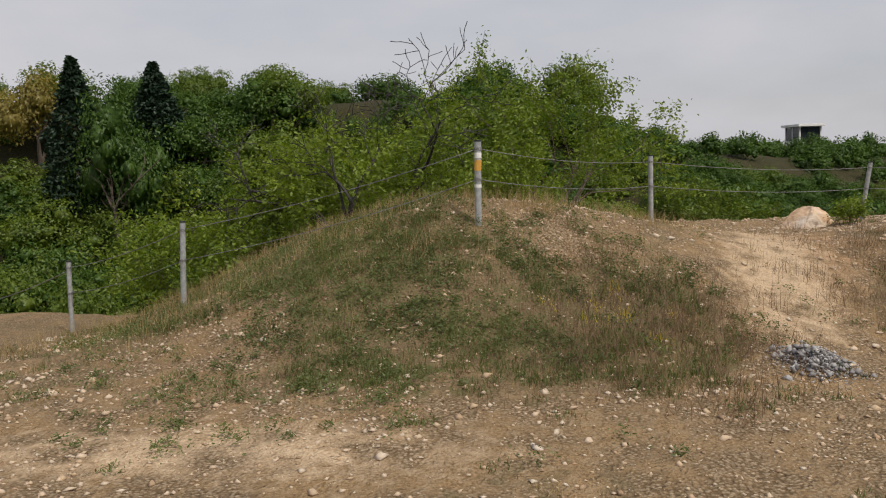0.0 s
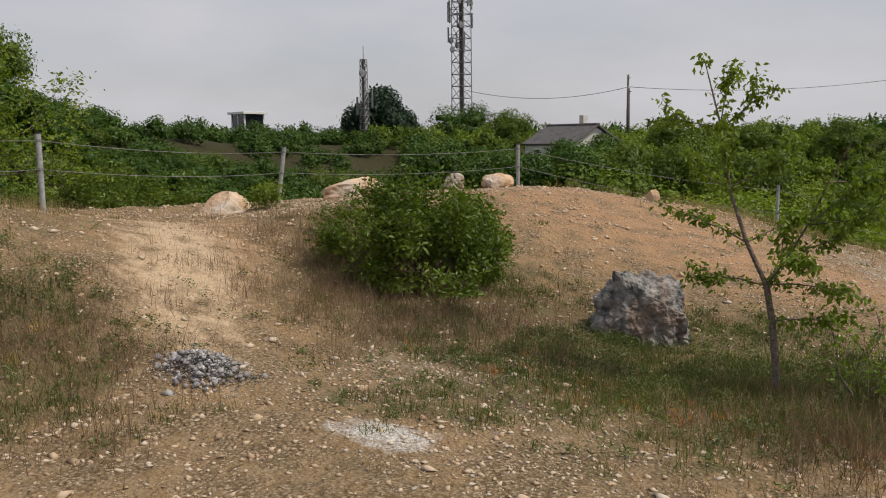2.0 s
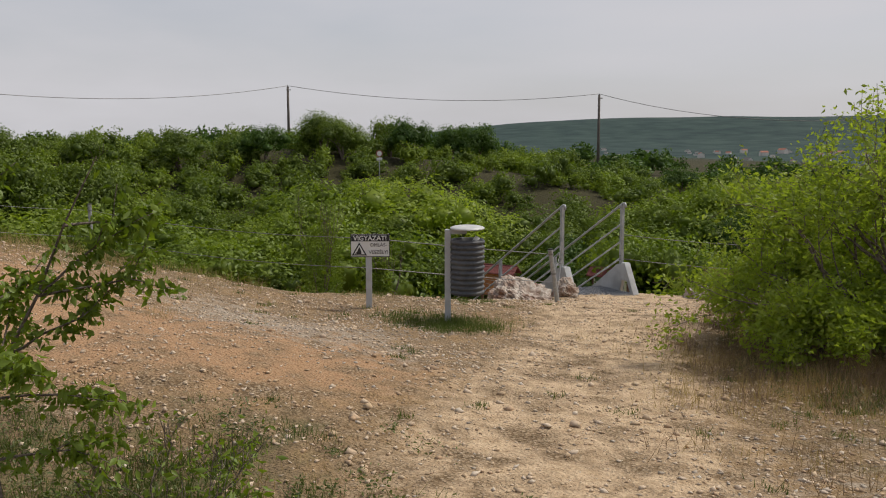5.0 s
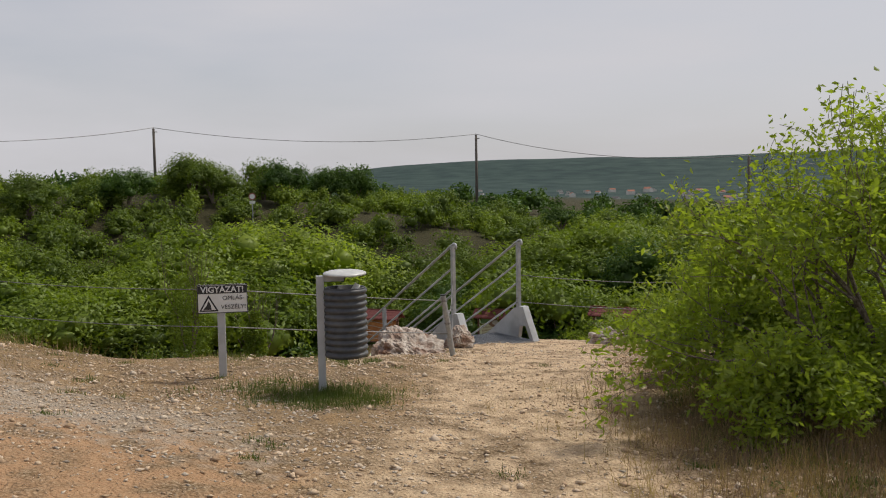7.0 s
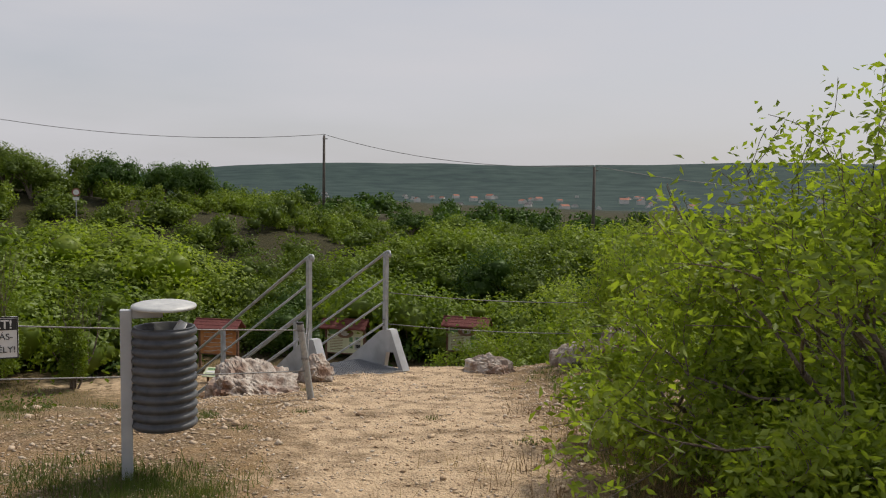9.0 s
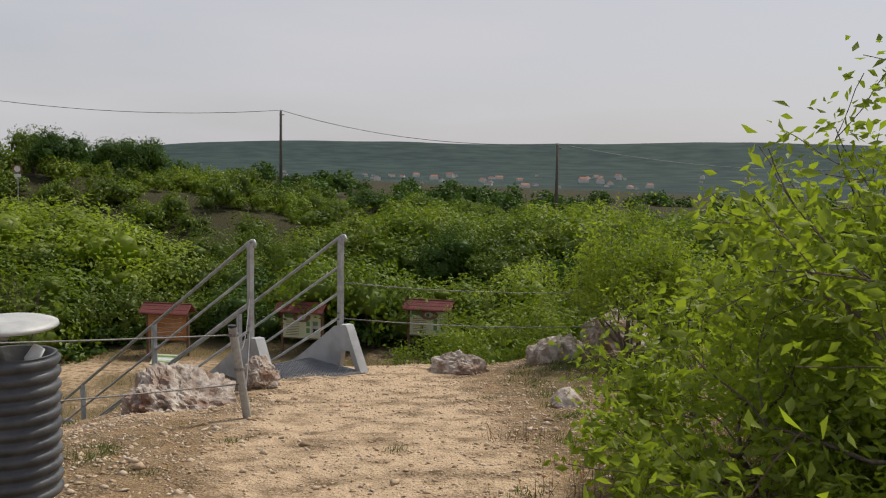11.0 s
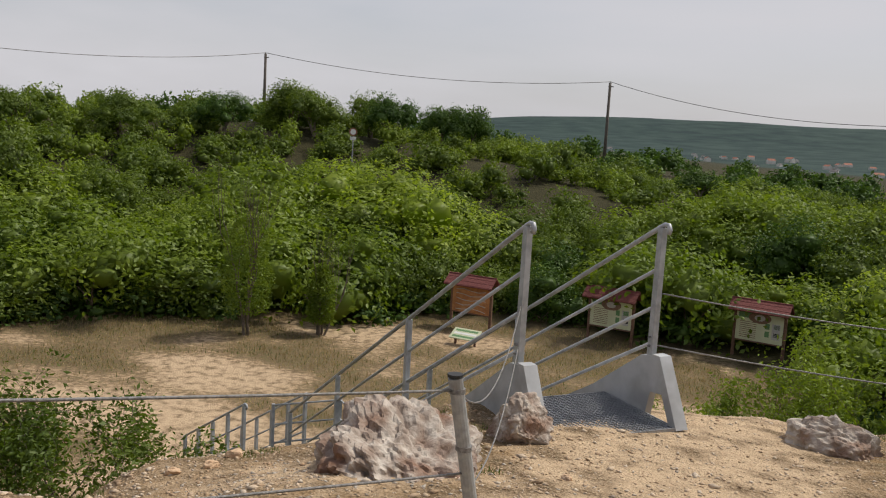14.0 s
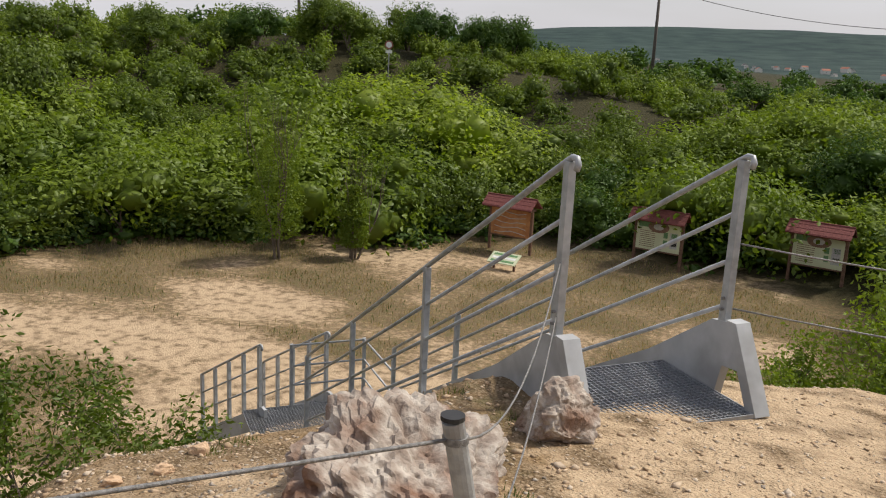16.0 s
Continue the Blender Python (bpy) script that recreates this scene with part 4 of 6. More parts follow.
part("trail_mark", tube([(0, 0.0186, 0.78), (0, 0.0195, 0.83)], 0.034, 14), M_WHITE, mark_post, "white painted band")


def wire(points, radius, label="dark twisted wire rope of the fence"):
    ob = mesh_object("wire_rope", tube(points, radius, 6), M_CABLE, True)
    return tagged(ob, label, "wire", "wire ropes of the fence")


for (f0, h0), (f1, h1) in zip(POSTS, POSTS[1:]):
    last = f1.y > -4.5
    for f in (0.62, 0.93):
        at = 0.48 if last and f < 0.9 else f
        wire(sagging(f0.lerp(h0, f), f1.lerp(h1, at), 0.01 if last else 0.02 + 0.012 * (h1 - h0).length), 0.0065 if last else 0.0042)
wire(sagging(POSTS[0][0].lerp(POSTS[0][1], 0.9), (-9.5, -29.5, 0.4), 0.1), 0.0065)
wire(sagging((0.0, -0.20, 0.72), (4.9, 0.6, 0.62), 0.12), 0.007, "dark wire rope running from the stair rail to the crag")
wire(sagging((0.0, -0.20, 0.25), (4.9, 0.6, 0.1), 0.10), 0.007, "dark wire rope running from the stair rail to the crag")
wire(sagging((-1.05, -1.13, 0.66), POSTS[-1][0].lerp(POSTS[-1][1], 0.93), 0.34), 0.005, "slack wire rope hanging from the stair rail")
wire(sagging((-1.05, -1.13, 0.30), POSTS[-1][0].lerp(POSTS[-1][1], 0.4), 0.22), 0.005, "slack wire rope hanging from the stair rail")


# ---- litter bin ----
def litter_bin():
    z = ground_at(-1.18, -7.58)
    thing = empty("litter_bin", pose(-1.18, -7.58, z, 0, 0, 20), "dark corrugated plastic litter bin on a grey post", "litter bin")
    top = 1.47 - z
    part("post", box((0.07, 0.07, top + 0.1), pose(0, 0, top / 2 - 0.05), 0.006), M_PLATE, thing)
    part("arm", box((0.20, 0.05, 0.05), pose(0.12, 0, top - 0.03), 0.005), M_PLATE, thing)
    part("bracket", box((0.06, 0.04, 0.10), pose(0.055, 0, top - 0.30), 0.004), M_PLATE, thing)
    lid = lathe([(0.005, top + 0.012), (0.06, top + 0.018), (0.17, top + 0.012), (0.198, top + 0.002), (0.20, top - 0.012), (0.19, top - 0.014), (0.10, top - 0.004), (0.005, top - 0.002)], 40)
    bmesh.ops.rotate(lid, verts=lid.verts, cent=(0, 0, top), matrix=Matrix.Rotation(radians(3), 3, 'X'))
    bmesh.ops.translate(lid, verts=lid.verts, vec=(0.228, 0, 0.02))
    part("lid", lid, M_LID, thing, "dusty round metal lid", True)
    lo, hi = top - 0.76, top - 0.115
    prof = [(0.17, lo), (0.185, lo + 0.004)]
    ribs = 11
    for k in range(ribs):
        for f, r in ((0.08, 0.184), (0.22, 0.197), (0.40, 0.203), (0.60, 0.203), (0.78, 0.197), (0.92, 0.184)):
            prof.append((r, lo + (hi - lo) * (k + f) / ribs))
    prof += [(0.19, hi), (0.182, hi + 0.004), (0.172, hi), (0.170, lo + 0.03), (0.01, lo + 0.028)]
    drum = lathe(prof, 40)
    bmesh.ops.translate(drum, verts=drum.verts, vec=(0.228, 0, 0))
    part("drum", drum, M_DRUM, thing, "ribbed black pipe drum", True)
    bag = bmesh.new()
    tube_into(bag, [(0.30, -0.02, hi - 0.22), (0.315, -0.03, hi - 0.02), (0.345, -0.03, hi + 0.03)], [0.03, 0.034, 0.028], 10)
    part("waste", bag, M_WHITE, thing, "white cup in the bin", True)


litter_bin()


# ---- warning sign ----
def warning_sign():
    x, y = -2.38, -7.11
    z = ground_at(x, y)
    thing = empty("warning_sign", pose(x, y, z, 0, 0, 20), "white warning sign with black letters on a grey post", "sign")
    part("post", box((0.075, 0.03, 1.28 - z), pose(0, 0.022, (1.28 - z) / 2 - 0.05), 0.004), M_PLATE, thing)
    c = 1.19 - z
    part("panel", box((0.49, 0.012, 0.29), pose(0.02, 0, c), 0.003), M_WHITE, thing)
    for w, h, dx, dz in ((0.49, 0.008, 0, 0.141), (0.49, 0.008, 0, -0.141), (0.008, 0.274, 0.241, 0), (0.008, 0.274, -0.241, 0)):
        part("border", box((w, 0.004, h), pose(0.02 + dx, -0.0075, c + dz)), M_BLACK, thing)
    part("headline_bar", box((0.472, 0.003, 0.080), pose(0.02, -0.0072, c + 0.092)), M_BLACK, thing)
    face = pose(0.02, -0.0098, c, 90)
    lettering("VIGY\u00c1ZAT!", 0.083, face @ Matrix.Translation((0, 0.090, 0)), thing, M_WHITE, 0.0016)
    lettering("OML\u00c1S-", 0.060, face @ Matrix.Translation((0.105, 0.005, 0)), thing, M_BLACK)
    lettering("VESZ\u00c9LY!", 0.060, face @ Matrix.Translation((0.105, -0.085, 0)), thing, M_BLACK)
    tri = face @ Matrix.Translation((-0.135, -0.045, 0))
    part("triangle", prism([(-0.095, -0.08), (0.095, -0.08), (0, 0.085)], tri, 0.003), M_BLACK, thing, "black warning triangle")
    part("triangle_field", prism([(-0.070, -0.066), (0.070, -0.066), (0, 0.056)], tri @ Matrix.Translation((0, 0, 0.0026)), 0.002), M_WHITE, thing)
    part("triangle_symbol", prism([(-0.055, -0.062), (0.028, -0.062), (0.02, -0.015), (0, 0.03), (-0.02, -0.02)], tri @ Matrix.Translation((0, 0, 0.0044)), 0.002), M_BLACK, thing)
    part("clamp", box((0.10, 0.05, 0.02), pose(0.0, 0.03, c + 0.07), 0.003), M_STEEL, thing)


warning_sign()


# ---- steel stair into the quarry ----
SLOPE = 0.542


def grating(width, length, step_x, step_y, depth=0.03, bar=0.004):
    """Open floor grating: bearing bars, cross bars and a frame."""
    vs, fs = [], []

    def bar_box(x0, x1, y0, y1, z0, z1):
        b = len(vs)
        vs.extend([(x0, y0, z0), (x1, y0, z0), (x1, y1, z0), (x0, y1, z0), (x0, y0, z1), (x1, y0, z1), (x1, y1, z1), (x0, y1, z1)])
        fs.extend([(b, b + 3, b + 2, b + 1), (b + 4, b + 5, b + 6, b + 7), (b, b + 1, b + 5, b + 4), (b + 1, b + 2, b + 6, b + 5), (b + 2, b + 3, b + 7, b + 6), (b + 3, b, b + 4, b + 7)])

    k = -width / 2
    while k <= width / 2:
        bar_box(k - bar / 2, k + bar / 2, 0.005, length - 0.005, -depth, 0)
        k += step_x
    k = 0.01
    while k < length:
        bar_box(-width / 2, width / 2, k - bar / 2, k + bar / 2, -depth * 0.55, -0.001)
        k += step_y
    for y0, y1 in ((0, 0.006), (length - 0.006, length)):
        bar_box(-width / 2, width / 2, y0, y1, -depth * 1.3, 0.002)
    for x0 in (-width / 2, width / 2 - 0.006):
        bar_box(x0, x0 + 0.006, 0.006, length - 0.006, -depth * 1.3, 0.002)
    return vs, fs


def flight(thing, m, half, run, top_wedge, first_post, post_gap, posts, rails_from):
    """One straight flight in the thing: y runs down the slope, x across; treads, stringers, posts and rails."""
    steps = int(run / 0.28)
    for k in range(steps):
        vs, fs = grating(2 * half - 0.10, 0.27, 0.045, 0.06)
        vs = [m @ Vector((x, y + k * 0.28, z - SLOPE * 0.28 * (k + 1))) for x, y, z in vs]
        shape("tread", vs, fs, M_GRATE, thing)
    for s in (-1, 1):
        yz = Matrix(((0, 0, 1, s * half), (1, 0, 0, 0), (0, 1, 0, 0), (0, 0, 0, 1)))
        end = (run, -SLOPE * run)
        if top_wedge:
            outline = [(-1.02, -0.02), (-0.96, -0.04), (-0.82, 0.22), (-0.62, 0.20), (-0.56, -0.07), (0.0, -0.33), (end[0], end[1] - 0.26), (end[0] + 0.12, end[1] - 0.02), (0.25, 0.02), (-0.46, 0.50), (-0.72, 0.54)]
            face = prism([(-1.04, -0.02), (-0.94, -0.02), (-0.64, 0.55), (-0.74, 0.55)], m @ yz, 0.125)
            part("wedge_flange", face, M_PLATE, thing, "pale grey steel end flange")
        else:
            outline = [(-0.1, 0.14), (-0.22, 0.12), (-0.2, -0.2), (end[0], end[1] - 0.26), (end[0] + 0.12, end[1] - 0.02)]
        part("stringer", prism(outline, m @ yz, 0.05 if not top_wedge else 0.07), M_PLATE, thing, "grey steel side plate")
        tops = []
        for k in range(posts):
            y = first_post + k * post_gap
            z = -SLOPE * max(y, 0)
            hi = (1.66 if top_wedge else 1.15) - SLOPE * (y - rails_from)
            lo = 0.46 if (k == 0 and top_wedge) else z - 0.12
            part("post", box((0.055, 0.07, hi - lo), m @ pose(s * half, y, (hi + lo) / 2), 0.004), M_STEEL, thing)
            tops.append((y, hi))
        (y0, z0), (y1, z1) = tops[0], tops[-1]
        for j, drop in enumerate((0.0, 0.36, 0.70, 1.03)):
            if not top_wedge and j == 3:
                continue
            pts = [(s * half, y0 + 0.0, z0 - drop), (s * half, y1, z1 - drop)]
            if j == 0:
                hook = [(s * half, y0 - 0.085, z0 - 0.045), (s * half, y0 - 0.10, z0 - 0.01), (s * half, y0 - 0.08, z0 + 0.03), (s * half, y0 - 0.03, z0 + 0.03)]
                pts = hook + [(s * half, y0 + 0.03, z0), (s * half, y1, z1)]
            part("rail", tube([m @ Vector(p) for p in pts], 0.022 if j == 0 else 0.017, 10), M_STEEL, thing, smooth=True)
        if top_wedge:
            for bz in (0.60, 0.68):
                part("bolt", tube([m @ Vector((s * half - 0.05, first_post, bz)), m @ Vector((s * half + 0.05, first_post, bz))], 0.012, 8), M_CABLE, thing)


stair = empty("staircase", pose(-0.565, -0.63, -0.38, 0, 0, 43.0), "galvanised steel staircase with grating treads and pipe rails", "staircase")
def stair_platform():
    """The grating at the stair head: a frame that carries single bars."""
    rim = bmesh.new()
    for w, d, x, y in ((1.28, 0.008, 0, -0.50), (1.28, 0.008, 0, 0.56), (0.008, 1.052, -0.636, 0.03), (0.008, 1.052, 0.636, 0.03)):
        add_box(rim, (w, d, 0.045), pose(x, y, 0.0))
    frame_part = part("platform", rim, M_GRATE, stair, "steel grating platform at the stair head")
    first = part("bearing_bar", box((0.004, 1.05, 0.03), Matrix()), M_GRATE, frame_part)
    cross = part("cross_bar", box((1.264, 0.005, 0.018), Matrix()), M_GRATE, frame_part)
    for k in range(30):
        ob = first if k == 0 else new("bearing_bar", first.data)
        ob.parent, ob.location = frame_part, (-0.609 + 0.042 * k, 0.03, 0.005)
    for k in range(24):
        ob = cross if k == 0 else new("cross_bar", cross.data)
        ob.parent, ob.location = frame_part, (0, -0.46 + 0.0425 * k, 0.008)


stair_platform()
flight(stair, pose(0, 0.52, 0.02), 0.68, 6.72, True, -0.55, 2.40, 4, -0.55)
# landing and the lower flight, turned to the pit floor
vs, fs = grating(1.9, 1.5, 0.05, 0.05)
shape("landing", [Matrix.Translation((-0.45, 7.2, -3.66)) @ Vector(v) for v in vs], fs, M_GRATE, stair)["label"] = "steel grating landing"
for lx, ly in ((-1.1, 7.3), (0.6, 7.3), (0.6, 8.6), (-1.1, 8.6)):
    part("landing_leg", box((0.09, 0.09, 2.6), pose(lx, ly, -5.0), 0.005), M_PLATE, stair)
for rz in (0.0, 0.36, 0.70):
    part("landing_rail", tube([(0.65, 7.2, -2.58 - rz), (0.65, 8.65, -2.58 - rz), (-0.6, 8.65, -2.58 - rz)], 0.018, 8), M_STEEL, stair, smooth=True)
for lx, ly in ((0.65, 8.65), (-0.6, 8.65)):
    part("post", box((0.055, 0.055, 1.15), pose(lx, ly, -3.13), 0.004), M_STEEL, stair)
flight(stair, pose(-0.55, 8.7, -3.65, 0, 0, 16), 0.62, 2.6, False, 0.0, 0.6, 5, 0.0)


# ---- notice boards on the pit floor ----
def notice_board(x, y, turn, label, wooden):
    z = land_at(x, y)
    thing = empty("notice_board", pose(x, y, z, 0, 0, turn), label, "notice board", "notice boards on the quarry floor")
    for s in (-1, 1):
        part("post", box((0.11, 0.11, 1.95), pose(s * 0.93, 0, 0.90), 0.01), M_FRAME, thing)
        part("brace", box((0.08, 0.55, 0.08), pose(s * 0.93, 0.0, 1.80), 0.008), M_FRAME, thing)
    part("panel", box((1.75, 0.05, 1.08), pose(0, -0.04, 1.22), 0.006), M_WOOD if wooden else M_PANEL, thing, "orange wooden board" if wooden else "pale green printed panel")
    for dz, h in ((1.795, 0.05), (0.65, 0.05)):
        part("cross_rail", box((1.86, 0.06, h), pose(0, -0.04, dz), 0.005), M_FRAME, thing)
    for s in (-1, 1):
        roof = box((2.22, 0.62, 0.05), pose(0, s * 0.24, 2.04, s * -38, 0, 0), 0.006)
        part("roof_slope", roof, M_ROOF, thing, "dark red shingled roof")
        for k in range(3):
            part("shingle_course", box((2.24, 0.19, 0.018), pose(0, s * (0.06 + 0.165 * k), 2.21 - 0.129 * k, s * -36, 0, 0), 0.003), M_ROOF, thing)
    part("ridge", tube([(-1.12, 0, 2.26), (1.12, 0, 2.26)], 0.035, 8), M_ROOF, thing)
    if wooden:
        for k in range(5):
            a = [(-0.7 + 0.35 * j, -0.075, 1.62 - 0.2 * k + 0.05 * math.sin(1.7 * j + k)) for j in range(5)]
            part("carved_line", tube(a, 0.016, 5), M_LID, thing)
    else:
        arch = [(0.42 * math.cos(a), 0.22 * math.sin(a)) for a in np.linspace(0, 2 * math.pi, 24, endpoint=False)]
        part("emblem", prism(arch, pose(0, -0.07, 1.60, 90), 0.012), M_PRINT_B, thing, "brown oval emblem")
        ring = [(0.20 * math.cos(a), 0.12 * math.sin(a)) for a in np.linspace(0, 2 * math.pi, 20, endpoint=False)]
        part("emblem_field", prism(ring, pose(0, -0.079, 1.60, 90), 0.012), M_LID, thing)
        for w, h, dx, dz, mm in ((0.55, 0.22, -0.52, 1.66, M_PRINT_G), (0.16, 0.22, 0.30, 1.32, M_PRINT_G), (0.16, 0.22, 0.30, 1.02, M_PRINT_G), (0.30, 0.60, 0.62, 1.15, M_LID), (0.22, 0.18, 0.64, 1.34, M_PRINT_G), (0.22, 0.16, 0.64, 1.02, M_GLASS)):
            part("printed_picture", box((w, 0.008, h), pose(dx, -0.069, dz)), mm, thing)
        for k in range(9):
            part("text_bar", box((0.62, 0.006, 0.022), pose(-0.42, -0.068, 1.40 - 0.075 * k)), M_PRINT_B, thing)
    return thing


notice_board(-9.4, 26.1, -12, "roofed notice board with an orange wooden panel", True)
notice_board(-3.68, 26.7, -14, "roofed notice board with a pale green panel", False)
notice_board(1.95, 26.6, -16, "roofed notice board half hidden by shrubs", False)


def low_panel():
    x, y = -8.75, 23.3
    thing = empty("information_desk", pose(x, y, land_at(x, y), 0, 0, -10), "low slanted printed panel on the quarry floor", "notice board")
    part("plate", box((1.15, 0.62, 0.04), pose(0, 0, 0.42, 28), 0.005), M_PANEL, thing, "white and green printed plate")
    for k in range(3):
        part("printed_field", box((0.95, 0.10, 0.006), pose(0, 0, 0.42, 28) @ pose(0, -0.18 + 0.18 * k, 0.024)), M_PRINT_G if k != 1 else M_WHITE, thing)
    for s in (-1, 1):
        part("leg", box((0.08, 0.08, 0.55), pose(s * 0.42, 0.02, 0.14), 0.005), M_FRAME, thing)


low_panel()


# ---- shrubs and trees close to the path ----
shrub("shrub", "dense round green hawthorn shrub on the stony bank", -4.4, -15.15, 14, 1.05, 0.030, 46, M_LEAF_MID, 11, depth=3, spread=0.85, lean=1.25, scatter=0.065, lift=0.0)
shrub("shrub", "large yellow-green shrub leaning over the path", 3.6, -8.1, 14, 2.2, 0.034, 34, M_LEAF_YELLOW, 12, depth=3, spread=0.8, lean=0.95, scatter=0.07, lift=0.04, radius=0.03)
shrub("shrub", "yellow-green shrub with long shoots beside the path", 2.65, -7.2, 9, 1.2, 0.034, 36, M_LEAF_YELLOW, 13, depth=3, spread=0.8, lean=1.0, scatter=0.07, lift=0.0)
shrub("shrub", "tall thin shrub with sparse upper shoots", 4.1, -8.2, 6, 2.25, 0.034, 24, M_LEAF_YELLOW, 14, depth=3, spread=0.5, lean=0.35, scatter=0.08, lift=0.25)
shrub("shrub", "dense low shrub at the foot of a larger one", 3.2, -7.9, 9, 0.8, 0.034, 32, M_LEAF_YELLOW, 34, depth=3, spread=0.8, lean=1.0, scatter=0.07, lift=0.0)
shrub("shrub", "low leafy shoots at the edge of the large shrub", 2.75, -8.9, 8, 0.75, 0.032, 30, M_LEAF_YELLOW, 37, depth=3, spread=0.8, lean=1.0, scatter=0.07, lift=0.0)
shrub("shrub", "straggly yellow-green shrub before a limestone crag", 3.85, 0.0, 10, 1.75, 0.034, 36, M_LEAF_YELLOW, 15, depth=3, spread=0.8, lean=0.9, scatter=0.10)
shrub("shrub", "bright green shrub below the fence", -8.9, -19.6, 10, 2.3, 0.036, 40, M_LEAF, 16, depth=3, spread=0.7, lean=0.6, scatter=0.07, lift=0.12)
shrub("shrub", "broad green shrub growing under a dead tree", -9.0, -22.2, 13, 3.15, 0.042, 48, M_LEAF, 17, depth=3, spread=0.75, lean=0.9, scatter=0.09)
shrub("shrub", "broad leafy shrub below the fence", -9.2, -24.4, 12, 3.0, 0.042, 46, M_LEAF, 18, depth=3, spread=0.75, lean=0.9, scatter=0.09)
shrub("shrub", "leafy shrub standing below the fence", -10.6, -20.9, 9, 2.6, 0.040, 40, M_LEAF_MID, 35, depth=3, spread=0.75, lean=0.8, scatter=0.09)
shrub("dead_tree", "bare dark dead tree with crooked branches", -8.3, -22.2, 3, 3.2, 0.03, 0, M_LEAF, 19, depth=4, spread=1.15, lean=0.5, dead=True, radius=0.075, category="tree", lift=0.04)
shrub("shrub", "low leafy shrub on the slope below the path", -5.0, -2.0, 9, 1.85, 0.034, 36, M_LEAF_MID, 20, depth=3, spread=0.75, lean=0.8, scatter=0.075)
shrub("shrub", "leafy shrub on the slope below the path", -6.6, 0.6, 9, 1.7, 0.036, 40, M_LEAF_MID, 36, depth=3, spread=0.75, lean=0.8, scatter=0.075)
shrub("shrub", "green shrub on the slope beside the stair", 2.5, 3.1, 9, 2.1, 0.036, 40, M_LEAF, 21, depth=3, spread=0.75, lean=0.9, scatter=0.075)
shrub("shrub", "green shrub on the slope beside the stair", 1.2, 3.2, 9, 1.8, 0.036, 40, M_LEAF, 38, depth=3, spread=0.75, lean=0.9, scatter=0.075)
shrub("shrub", "bright green shrub under the stair", -2.4, 4.4, 8, 1.7, 0.036, 36, M_LEAF, 22, depth=3, spread=0.75, lean=0.8, scatter=0.07)
shrub("shrub", "bright green shrub under the stair", -0.5, 3.6, 8, 1.6, 0.036, 36, M_LEAF, 23, depth=3, spread=0.75, lean=0.8, scatter=0.07)
shrub("shrub", "small green shrub below the stair landing", -4.2, 6.4, 8, 1.3, 0.036, 36, M_LEAF, 24, depth=3, spread=0.75, lean=0.8, scatter=0.07)
shrub("shrub", "small green shrub on the crest of the bank", -8.1, -15.6, 6, 0.45, 0.026, 20, M_LEAF, 25, depth=2, spread=0.7, lean=0.5, scatter=0.05, radius=0.01)
shrub("shrub", "low thorny sapling on the stony slope", -5.6, -15.6, 4, 0.55, 0.022, 12, M_LEAF_MID, 26, depth=2, spread=0.7, lean=0.5, scatter=0.04, radius=0.008)
shrub("shrub", "leafy suckers growing by the young tree", 0.10, -14.15, 4, 0.5, 0.026, 8, M_LEAF, 27, depth=2, spread=0.6, lean=0.7, scatter=0.06, radius=0.009)
shrub("shrub", "leafy suckers growing by the young tree", -0.35, -14.1, 5, 0.7, 0.026, 7, M_LEAF, 28, depth=2, spread=0.6, lean=0.6, scatter=0.06, radius=0.010)
shrub("shrub", "green elder shrub below the bank", -10.6, -17.0, 7, 1.3, 0.036, 30, M_LEAF_MID, 29, depth=3, spread=0.7, lean=0.7, scatter=0.07)


